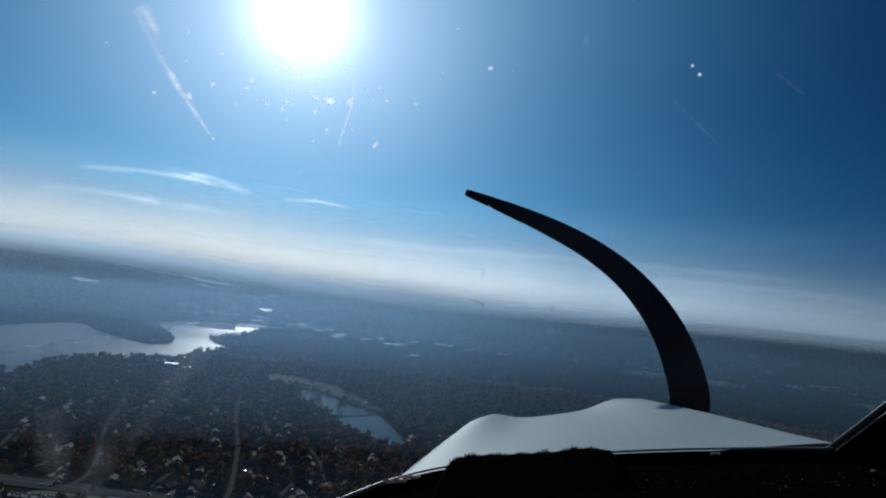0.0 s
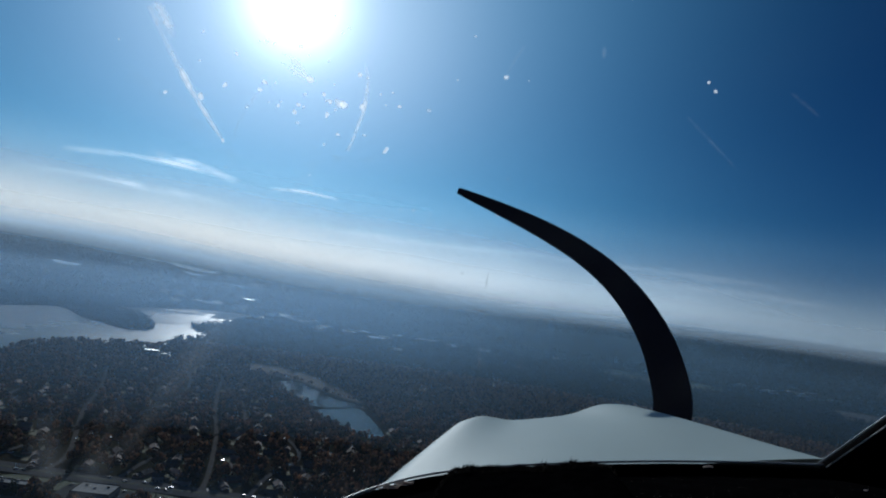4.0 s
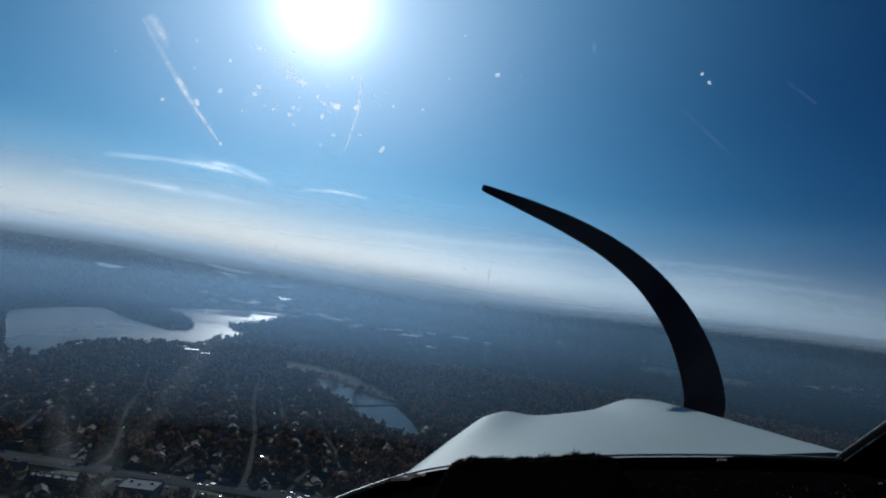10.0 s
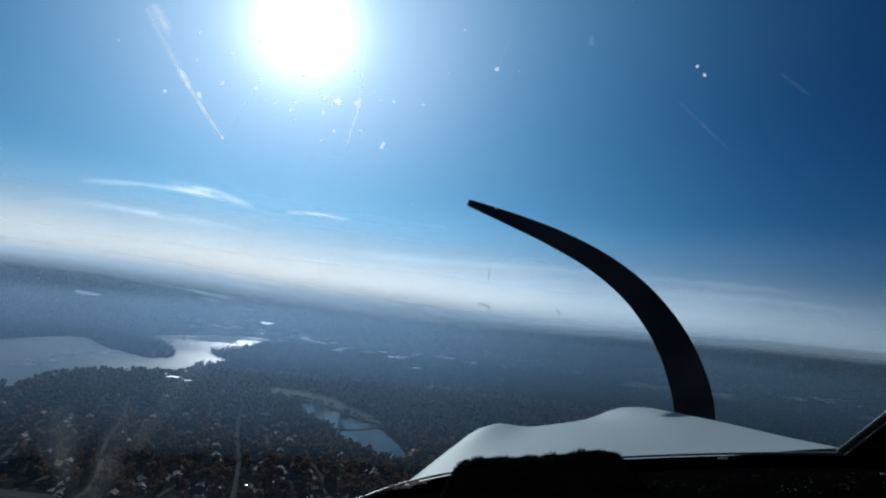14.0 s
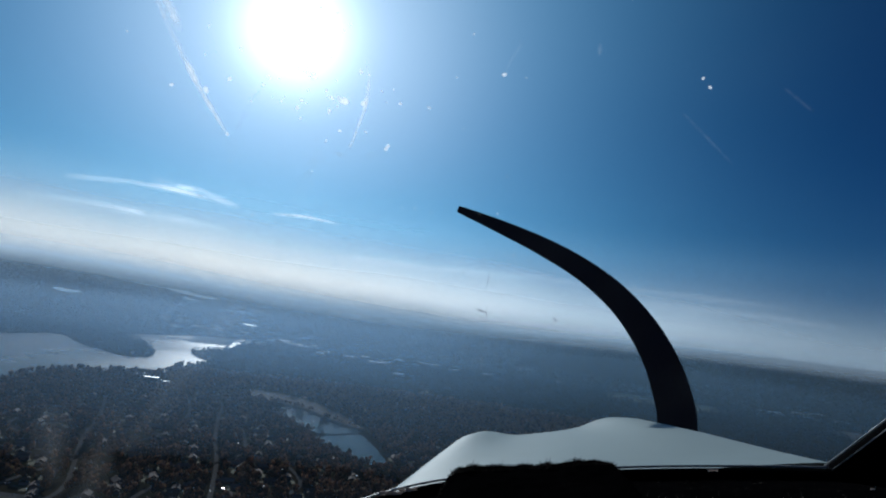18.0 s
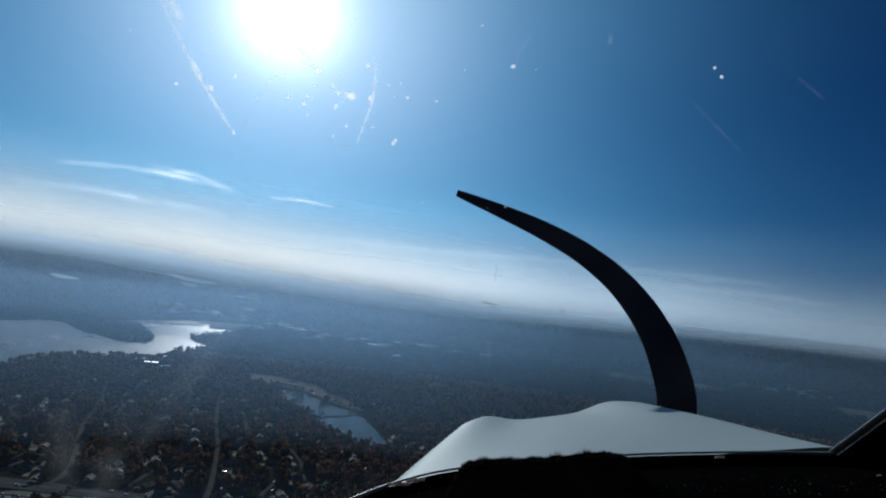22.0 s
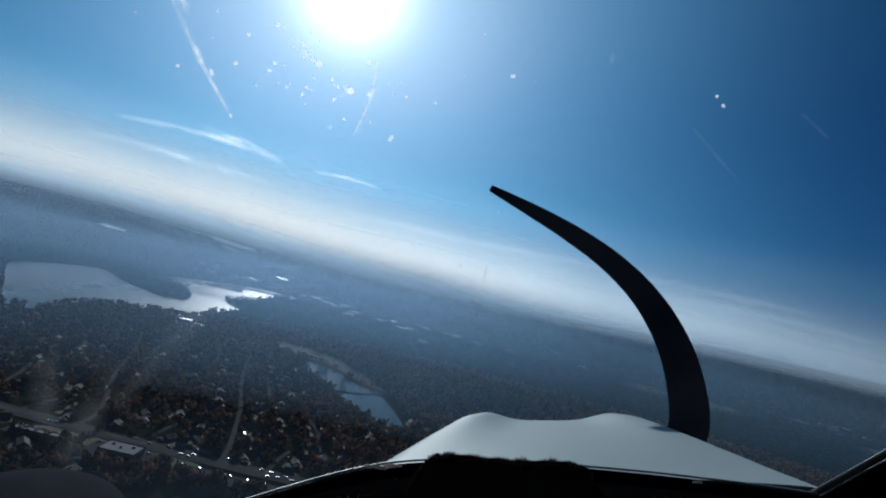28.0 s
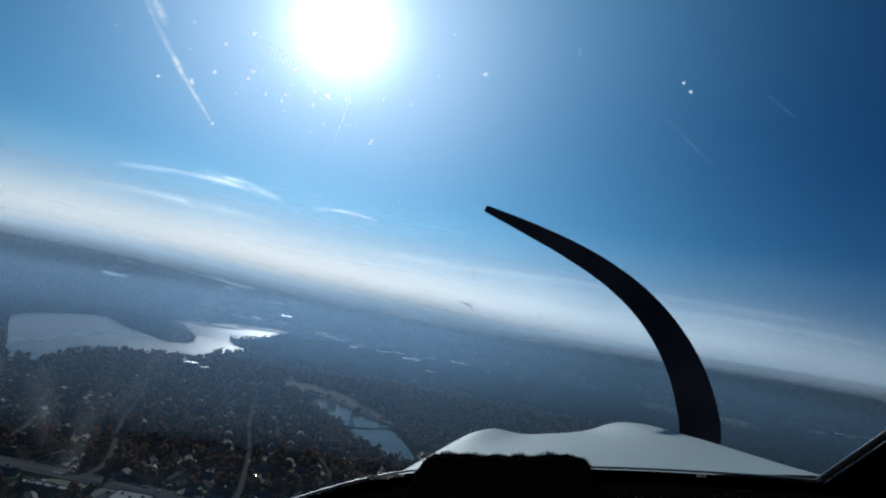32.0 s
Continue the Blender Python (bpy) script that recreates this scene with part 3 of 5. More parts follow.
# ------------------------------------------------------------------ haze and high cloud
# Haze imitated by tinted see-through cylinders; the PALE ones also glow.
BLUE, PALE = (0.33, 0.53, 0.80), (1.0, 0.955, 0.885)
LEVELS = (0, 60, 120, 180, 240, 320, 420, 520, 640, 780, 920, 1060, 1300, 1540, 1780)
# the 300 m shell imitates windscreen glare, the 3960 m one brightens the sky
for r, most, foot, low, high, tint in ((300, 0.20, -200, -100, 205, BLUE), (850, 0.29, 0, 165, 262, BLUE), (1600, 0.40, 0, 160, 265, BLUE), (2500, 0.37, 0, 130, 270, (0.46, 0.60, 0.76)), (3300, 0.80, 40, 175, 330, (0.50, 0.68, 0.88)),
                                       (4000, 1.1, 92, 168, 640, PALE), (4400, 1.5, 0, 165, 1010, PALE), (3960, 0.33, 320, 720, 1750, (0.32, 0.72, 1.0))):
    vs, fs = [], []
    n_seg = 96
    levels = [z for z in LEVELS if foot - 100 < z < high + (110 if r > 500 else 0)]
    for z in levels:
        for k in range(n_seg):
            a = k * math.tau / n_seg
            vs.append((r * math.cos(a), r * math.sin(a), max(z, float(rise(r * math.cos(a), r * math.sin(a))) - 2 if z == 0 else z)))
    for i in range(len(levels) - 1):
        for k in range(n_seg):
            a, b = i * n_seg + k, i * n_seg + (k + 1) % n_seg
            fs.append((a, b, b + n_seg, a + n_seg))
    hz = plain("haze", vs, fs, veil("haze_tint_shell", tint, functools.partial(haze_alpha, r, most, foot, low, high), 0.95, 0.17 if tint is PALE else 0.0, tuple(0.2 * c + 0.8 * d for c, d in zip(tint, (0.10, 0.19, 0.29))) if r < 3500 else (0.80, 0.90, 0.98) if tint is PALE else None, r), smooth=True)
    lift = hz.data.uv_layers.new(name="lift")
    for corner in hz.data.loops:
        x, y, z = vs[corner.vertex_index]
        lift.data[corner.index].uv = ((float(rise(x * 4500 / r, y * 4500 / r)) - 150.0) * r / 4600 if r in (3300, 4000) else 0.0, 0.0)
    tagged(hz, "tinted see-through shell imitating hazy light over the land", "haze", kind="structure")


def cirrus(track, thick, most, along, across, seed, label):
    """A drawn-out streak of high cloud along bearings (degrees left of ahead) and elevations."""
    line = spline([(a, e, 0) for a, e in track], 8)
    vs, fs, uvs = [], [], []
    n, nv = len(line) - 1, 6
    for i, p in enumerate(line):
        for j in range(nv + 1):
            u, v = i / n, j / nv
            a, e = radians(p.x), radians(p.y + (v - 0.5) * thick)
            r = 3780 + 60 * math.sin(5 * u + seed) * v + 90 * v
            vs.append((-r * math.sin(a), r * math.cos(a), HEIGHT + r * math.tan(e)))
            uvs.append((u, v))
    for i in range(n):
        for j in range(nv):
            a = i * (nv + 1) + j
            fs.append((a, a + nv + 1, a + nv + 2, a + 1))
    # the cloud sheet also glows, in place of sunlight scattered through it
    ob = plain("cirrus_cloud", vs, fs, veil("cirrus", (0.95, 0.97, 1.0), functools.partial(wisp_alpha, most, along, across, seed), 0.7, 1.2), smooth=True)
    lay = ob.data.uv_layers.new(name="uv")
    for poly in ob.data.polygons:
        for li, vi in zip(poly.loop_indices, poly.vertices):
            lay.data[li].uv = uvs[vi]
    tagged(ob, label, "cloud", group="cirrus clouds", kind="structure")


cirrus([(29.8, 6.65), (26.2, 7.05), (22.1, 7.2), (18.6, 7.02), (16.0, 6.78)], 0.70, 0.95, 3.0, 0.8, 3.1, "long white feathery strand of cirrus")
cirrus([(23.7, 7.9), (22.0, 7.65), (20.2, 7.5), (18.3, 7.15), (16.3, 6.8)], 0.95, 0.9, 2.5, 0.9, 8.3, "upper white feathery strand of cirrus")
cirrus([(13.6, 6.6), (10.5, 6.85), (7.2, 6.68)], 0.50, 0.9, 2.0, 0.8, 5.7, "thin short streak of cirrus")
cirrus([(32.5, 4.75), (26.0, 4.85), (21.8, 4.8), (16.0, 4.52)], 1.0, 0.45, 4.0, 1.4, 1.9, "pale blurred bank of cirrus")
cirrus([(16.5, 3.65), (6.5, 3.75), (-4.0, 4.0), (-12.5, 4.4)], 1.2, 0.22, 4.0, 1.4, 6.4, "long faint band of cirrus above the haze")
cirrus([(-9.0, 4.35), (-20.9, 4.2), (-33.0, 4.1)], 0.9, 0.12, 3.0, 1.2, 2.6, "faint grey band of cirrus")
cirrus([(-14.5, 2.9), (-27.7, 3.2), (-38.0, 2.9)], 1.0, 0.10, 3.0, 1.4, 9.2, "low greyish bank of cirrus")

# ------------------------------------------------------------------ houses and buildings
rng = np.random.default_rng(11)
water_lines = [lake_line, pond_line, pond_low_line, bay_line, *far_water]
field_lines = [[(x, y) for x, y in f[0]] for f in FIELDS]


def near_line(line, x, y, width):
    """Which of the points lie within width of a line."""
    hit = np.zeros(len(x), bool)
    for a, b in zip(line, line[1:]):
        dx, dy = b[0] - a[0], b[1] - a[1]
        t = np.clip(((x - a[0]) * dx + (y - a[1]) * dy) / max(dx * dx + dy * dy, 1e-6), 0, 1)
        hit |= (x - a[0] - t * dx) ** 2 + (y - a[1] - t * dy) ** 2 < width * width
    return hit


def gable(bm, w, d, h, top, over=0.5):
    """A gabled roof with eaves over a block w by d, walls h high."""
    v = [bm.verts.new(p) for p in ((-w / 2 - over, -d / 2 - over, h - 0.1), (w / 2 + over, -d / 2 - over, h - 0.1), (w / 2 + over, d / 2 + over, h - 0.1), (-w / 2 - over, d / 2 + over, h - 0.1),
                                   (-w / 2 - over, 0, h + top), (w / 2 + over, 0, h + top))]
    for f in ((0, 1, 5, 4), (2, 3, 4, 5), (0, 4, 3), (1, 2, 5), (3, 2, 1, 0)):
        bm.faces.new([v[i] for i in f])
    return bm


def house(w, d, h, top, wall_mat, m, label):
    ob = empty("house", m)
    part("wall", box(bmesh.new(), -w / 2, w / 2, -d / 2, d / 2, 0, h), wall_mat, ob)
    part("roof", gable(bmesh.new(), w, d, h, top), M_ROOF, ob)
    part("garage", box(bmesh.new(), w / 2, w / 2 + 5.5, -d / 2 + 0.5, d / 2 - 1.5, 0, 2.7), wall_mat, ob)
    g = gable(bmesh.new(), 5.5, d - 2, 2.7, 1.4, 0.3)
    bmesh.ops.translate(g, verts=g.verts, vec=(w / 2 + 2.9, -0.5, 0))
    part("garage_roof", g, M_ROOF, ob)
    part("chimney", box(bmesh.new(), -w / 4, -w / 4 + 0.9, -0.5, 0.5, h, h + top + 1.0), M_BRICK, ob)
    part("door", box(bmesh.new(), -0.5, 0.5, -d / 2 - 0.06, -d / 2, 0, 2.1), M_CARDARK, ob)
    for x in (-w / 3, w / 3):
        part("window", box(bmesh.new(), x - 0.8, x + 0.8, -d / 2 - 0.05, -d / 2, 1.0, 2.2), M_WINDOW, ob)
        part("window", box(bmesh.new(), x - 0.8, x + 0.8, d / 2, d / 2 + 0.05, 1.0, 2.2), M_WINDOW, ob)
    return tagged(ob, label, "house", "houses among the trees")


kinds = [house(13, 8.5, 3.0, 2.6, M_SIDING, pose(-440, 802, 0, 0, 0, 20), "single-storey house with pale siding and grey roof"),
         house(11, 9.0, 5.4, 2.8, M_SIDING, pose(-395, 770, 0, 0, 0, 200), "two-storey house with pale siding among trees"),
         house(15, 9.5, 3.1, 3.0, M_BRICK, pose(-300, 780, 0, 0, 0, 110), "low brick house with a shingle roof")]
house_spots = [(-440, 802), (-395, 770), (-300, 780)]
street_points = [p for line in lanes[1:] for p in line if p.y < 1350]
tries = 0
while len(house_spots) < 340 and tries < 14000:
    tries += 1
    p = street_points[rng.integers(len(street_points))]
    a = rng.uniform(0, math.tau)
    q = np.array([p[0] + math.cos(a) * rng.uniform(16, 60), p[1] + math.sin(a) * rng.uniform(16, 60)])
    if any(abs(q[0] - s[0]) + abs(q[1] - s[1]) < 24 for s in house_spots):
        continue
    one = (q[:1], q[1:])
    if any(inside(w, *one)[0] or near_line(list(w) + [w[0]], *one, 14)[0] for w in water_lines[:4]) or any(near_line(line, *one, 15)[0] for line in lanes):
        continue
    if any(abs(q[0] - x) < a2 / 2 + 10 and abs(q[1] - y) < b2 / 2 + 10 for x, y, a2, b2 in lot_boxes):
        continue
    house_spots.append((q[0], q[1]))
    copy_thing(kinds[len(house_spots) % 3], pose(q[0], q[1], 0, 0, 0, float(rng.choice([0, 90, 180, 270]) + rng.normal(20, 14))))


lv = [(0, 0, 0.12)] + [(math.cos(k * math.tau / 14) * 13 * (0.8 + 0.3 * noise.noise((k * 0.9, 3, 0))), math.sin(k * math.tau / 14) * 15 * (0.8 + 0.3 * noise.noise((k * 0.9, 9, 0))), 0.12) for k in range(14)]
lawn = plain("lawn", lv, [(0, 1 + k, 1 + (k + 1) % 14) for k in range(14)], M_LAWN)
tagged(lawn, "patchy autumn lawn round a house", "lawn", "lawns round the houses", "structure")
lawn.matrix_basis = pose(house_spots[0][0], house_spots[0][1] - 5, 0)
for k, (hx, hy) in enumerate(house_spots[1:]):
    copy_thing(lawn, pose(hx, hy - 5, 0.01 * (k % 5), 0, 0, 53 * k % 360))


def hall(x, y, w, d, h, turn, label, wall_mat=M_SIDING, roof_mat=M_FLATROOF):
    """A flat-roofed commercial building with a parapet, roof units and shop windows."""
    ob = empty("commercial_building", pose(x, y, float(rise(x, y)), 0, 0, turn))
    part("wall", box(bmesh.new(), -w / 2, w / 2, -d / 2, d / 2, -4, h), wall_mat, ob)
    part("roof", box(bmesh.new(), -w / 2 + 0.4, w / 2 - 0.4, -d / 2 + 0.4, d / 2 - 0.4, h - 0.3, h + 0.05), roof_mat, ob)
    for i in range(4):
        s = (((-w / 2, w / 2, -d / 2, -d / 2 + 0.35), (-w / 2, w / 2, d / 2 - 0.35, d / 2), (-w / 2, -w / 2 + 0.35, -d / 2 + 0.36, d / 2 - 0.36), (w / 2 - 0.35, w / 2, -d / 2 + 0.36, d / 2 - 0.36)))[i]
        part("parapet", box(bmesh.new(), *s, h + 0.002, h + 0.7), M_CONCRETE, ob)
    for i in range(3):
        cx, cy = (-0.3 + 0.28 * i) * w, (0.2 - 0.22 * (i % 2)) * d
        part("roof_unit", box(bmesh.new(), cx - 1.2, cx + 1.2, cy - 0.9, cy + 0.9, h + 0.05, h + 1.5, 0.1), M_ALU, ob)
    for i in range(max(2, int(w / 9))):
        cx = -w / 2 + (i + 0.5) * w / max(2, int(w / 9))
        part("window", box(bmesh.new(), cx - 2.2, cx + 2.2, -d / 2 - 0.06, -d / 2, 0.6, 2.9), M_WINDOW, ob)
    return tagged(ob, label, "building", "commercial buildings")


halls = [(-252, 592, 34, 26, 6, 2, "white flat-roofed shop building beside the highway"), (-430, 592, 30, 14, 4, -8, "low flat-roofed building with pale canopy"),
         (-330, 586, 44, 10, 5, 0, "long narrow roadside building with white roof"), (-530, 1400, 30, 18, 8, 10, "white-walled building near the lake"), (-492, 1382, 20, 12, 6, 30, "small white building near the lake"),
         (-88, 2146 + 280, 66, 30, 9, -8, "large white-roofed warehouse among distant woods"), (115, 2343 + 320, 80, 26, 9, -5, "large white-roofed warehouse in haze")]
for i in range(26):
    f = i / 25
    halls.append((-1150 + 1120 * f + rng.normal(0, 60), 3150 - 680 * f + rng.normal(0, 120), rng.uniform(26, 60), rng.uniform(12, 26), rng.uniform(6, 11), rng.uniform(-30, 20), "distant flat-roofed industrial building with bright roof"))
for i in range(12):
    halls.append((1600 + rng.uniform(-120, 260), 2560 + rng.uniform(-120, 160), rng.uniform(24, 60), rng.uniform(12, 24), rng.uniform(5, 9), rng.uniform(-30, 30), "pale-roofed building in a distant business park"))
for i in range(10):
    halls.append((-2150 + rng.uniform(-250, 250), 3700 + rng.uniform(-200, 200), rng.uniform(26, 60), rng.uniform(12, 26), rng.uniform(6, 10), rng.uniform(-30, 30), "hazy flat-roofed building on the far shore"))
for i in range(10):
    halls.append((rng.uniform(200, 1400), rng.uniform(2500, 3300), rng.uniform(26, 60), rng.uniform(12, 22), rng.uniform(5, 9), rng.uniform(-30, 30), "pale farm shed in hazy woodland"))
for x, y, w, d, h, turn, label in halls:
    hall(x, y, w, d, h, turn, label, roof_mat=M_PALEROOF if y < 1000 else M_FLATROOF)

# ------------------------------------------------------------------ cars


def car(paint, m, label):
    ob = empty("car", m)
    b = box(bmesh.new(), -0.9, 0.9, -2.2, 2.2, 0.35, 0.95, 0.15)
    part("body", b, paint, ob)
    c = bmesh.new()
    lo = [c.verts.new(p) for p in ((-0.82, -1.7, 0.94), (0.82, -1.7, 0.94), (0.82, 1.0, 0.94), (-0.82, 1.0, 0.94))]
    hi = [c.verts.new(p) for p in ((-0.65, -1.2, 1.45), (0.65, -1.2, 1.45), (0.65, 0.3, 1.45), (-0.65, 0.3, 1.45))]
    c.faces.new(hi)
    for i in range(4):
        c.faces.new((lo[i], lo[(i + 1) % 4], hi[(i + 1) % 4], hi[i]))
    part("cabin", c, M_WINDOW, ob)
    for x in (-0.8, 0.8):
        for y in (-1.35, 1.35):
            w = bmesh.new()
            bmesh.ops.create_cone(w, cap_ends=True, segments=12, radius1=0.33, radius2=0.33, depth=0.22, matrix=pose(x, y, 0.33, 0, 90, 0))
            part("wheel", w, M_RUBBER, ob)
    for x in (-0.6, 0.6):
        part("headlight", box(bmesh.new(), x - 0.18, x + 0.18, 2.19, 2.23, 0.6, 0.75), M_CARWHITE, ob)
    return tagged(ob, label, "car", "cars on the highway")


cars = [car(M_CARWHITE, pose(-300, 637, 0.9, 0, 0, 88), "white car on the highway"), car(M_CARDARK, pose(-260, 637, 0.9, 0, 0, 88), "dark car on the highway"), car(M_ALU, pose(-200, 623, 0.9, 0, 0, -92), "silver car on the highway")]
for i in range(30):
    k = rng.integers(10, 40)
    a, b = highway_line[k], highway_line[k + 1]
    f, side = rng.random(), (-1 if i % 2 else 1) * rng.choice([3.2, 6.8])
    d = (b - a).normalized()
    p = a.lerp(b, float(f)) + Vector((-d.y, d.x, 0)) * float(side)
    copy_thing(cars[i % 3], pose(p.x, p.y, 0.9, 0, 0, math.degrees(math.atan2(d.y, d.x)) + (-90 if side > 0 else 90)))
for i, (x, y, a, b) in enumerate(lot_boxes[:5]):
    for j in range(7):
        cx, cy = x - a / 2 + 4 + j * (a - 8) / 7 + rng.uniform(-1, 1), y + b / 2 - 3.2
        copy_thing(cars[(i + j) % 3], pose(cx, cy, 0.7, 0, 0, float(rng.normal(0, 4))))

for i in range(165):
    hx, hy = house_spots[int(rng.integers(len(house_spots)))]
    copy_thing(cars[i % 3], pose(hx + float(rng.choice([-1, 1]) * rng.uniform(11.5, 13.5)), hy + float(rng.uniform(-9, -7)), 0.02, 0, 0, float(rng.uniform(0, 360))))

# ------------------------------------------------------------------ trees
OCTA_V = np.array([(1, 0, 0), (-1, 0, 0), (0, 1, 0), (0, -1, 0), (0, 0, 1), (0, 0, -1)], float)
OCTA_F = np.array([(0, 2, 4), (2, 1, 4), (1, 3, 4), (3, 0, 4), (2, 0, 5), (1, 2, 5), (3, 1, 5), (0, 3, 5)])


def clumps(name, centres, radii3, material, seed):
    """Many ragged leaf clumps in one mesh."""
    r = np.random.default_rng(seed)
    n = len(centres)
    v = OCTA_V[None] * (0.65 + 0.7 * r.random((n, 6, 1)))
    a = r.random(n) * math.tau
    c, s = np.cos(a)[:, None], np.sin(a)[:, None]
    v = np.stack([v[..., 0] * c - v[..., 1] * s, v[..., 0] * s + v[..., 1] * c, v[..., 2]], -1)
    v += r.normal(0, 0.16, v.shape)
    v = v * np.asarray(radii3)[:, None, :] + np.asarray(centres)[:, None, :]
    f = (OCTA_F[None] + 6 * np.arange(n)[:, None, None]).reshape(-1, 3)
    me = bpy.data.meshes.new(name)
    me.vertices.add(n * 6)
    me.vertices.foreach_set("co", v.reshape(-1).astype(np.float32))
    me.loops.add(len(f) * 3)
    me.loops.foreach_set("vertex_index", f.reshape(-1).astype(np.int32))
    me.polygons.add(len(f))
    me.polygons.foreach_set("loop_start", np.arange(0, len(f) * 3, 3, dtype=np.int32))
    me.update(calc_edges=True)
    me.materials.append(material)
    return me


def crown_points(r, base, height, spread, count):
    """Clump centres and sizes for one crown."""
    u = r.normal(size=(count, 3))
    u /= np.linalg.norm(u, axis=1)[:, None]
    u *= (0.45 + 0.55 * r.random((count, 1)))
    c = u * np.array([spread, spread, height * 0.34]) + np.array([0, 0, base + height * 0.6])
    s = np.repeat((spread * (0.22 + 0.2 * r.random((count, 1)))), 3, 1)
    return c, s


def tree(height, spread, seed, material, m, label, conifer=False):
    """A trunk with limbs and a crown of leaf clumps."""
    r = np.random.default_rng(seed)
    ob = empty("tree", m)
    bm = bmesh.new()
    tube(bm, [Vector((0, 0, -0.5)), Vector((0.1, 0.1, height * 0.35)), Vector((0.2, -0.1, height * 0.85))], lambda f: height * 0.022 * (1 - 0.8 * f), 7)
    for k in range(7):
        a, z = k * 2.4 + r.random(), height * (0.3 + 0.07 * k)
        e = Vector((math.cos(a) * spread * 0.75, math.sin(a) * spread * 0.75, z + height * 0.2))
        tube(bm, [Vector((0.1, 0, z)), e * 0.5 + Vector((0, 0, z * 0.42)), e], lambda f: height * 0.008 * (1 - 0.8 * f), 5)
    part("trunk", bm, M_BARK, ob)
    if conifer:
        c, s = [], []
        for k in range(70):
            f = k / 70
            a = k * 2.4
            rad = spread * (1 - f) * (0.5 + 0.5 * r.random())
            c.append((math.cos(a) * rad, math.sin(a) * rad, height * (0.12 + 0.88 * f)))
            s.append([spread * 0.26 * (1.15 - f)] * 3)
        c, s = np.array(c), np.array(s)
    else:
        c, s = crown_points(r, 0, height, spread, 90)
        s *= 0.6
    put(new("crown", clumps("crown", c, s, material, seed)), ob)
    return tagged(ob, label, "tree", "shore and garden trees")


tree_kinds = [tree(17, 5.5, 1, M_LEAF, pose(-552, 1496, 0), "half-bare brown autumn tree on the lake shore"), tree(14, 5.0, 2, M_LEAF, pose(-575, 1476, 0), "rust-brown oak with thinning leaves"),
              tree(20, 6.0, 3, M_LEAF, pose(-590, 1460, 0), "tall brown autumn tree"), tree(15, 3.2, 4, M_EVERGREEN, pose(-610, 1448, 0), "dark narrow evergreen fir tree", True)]
spots = []
shore = [p for p in lake_line if p.x > -800 and p.y < 2000]
for i in range(170):
    p = shore[rng.integers(len(shore))]
    q = Vector((p.x + rng.normal(0, 9), p.y - 8 + rng.normal(0, 8), 0))
    if not inside(lake_line, np.array([q.x]), np.array([q.y]))[0]:
        spots.append(q)
for i in range(110):
    h = house_spots[rng.integers(len(house_spots))]
    spots.append(Vector((h[0] + rng.choice([-1, 1]) * rng.uniform(11, 15), h[1] + rng.choice([-1, 1]) * rng.uniform(9, 14), 0)))
conifer_row = []
for i in range(46):
    x = -470 + 9.5 * i + float(rng.normal(0, 2))
    if not any(abs(x - lx) < a / 2 - 6 and abs(581 - ly) < 8 for lx, ly, a, b in lot_boxes):
        conifer_row.append(Vector((x, 572 + float(rng.normal(0, 4)) - (12 if -290 < x < -210 else 0), 0)))
for q in conifer_row:
    copy_thing(tree_kinds[3], pose(q.x, q.y, 0, 0, 0, float(rng.uniform(0, 360))))
for p in ((-176, 1216), (-170, 1210), (-182, 1222), (-128, 1150), (-122, 1145)):
    spots.append(Vector((*p, 0)))
for i, q in enumerate(spots):
    m = pose(q.x, q.y, 0, 0, 0, float(rng.uniform(0, 360))) @ Matrix.Diagonal((1, 1, float(rng.uniform(0.8, 1.15)), 1))
    copy_thing(tree_kinds[int(rng.integers(4)) if i % 3 else 3], pose(q.x, q.y, 0, 0, 0, float(rng.uniform(0, 360))))


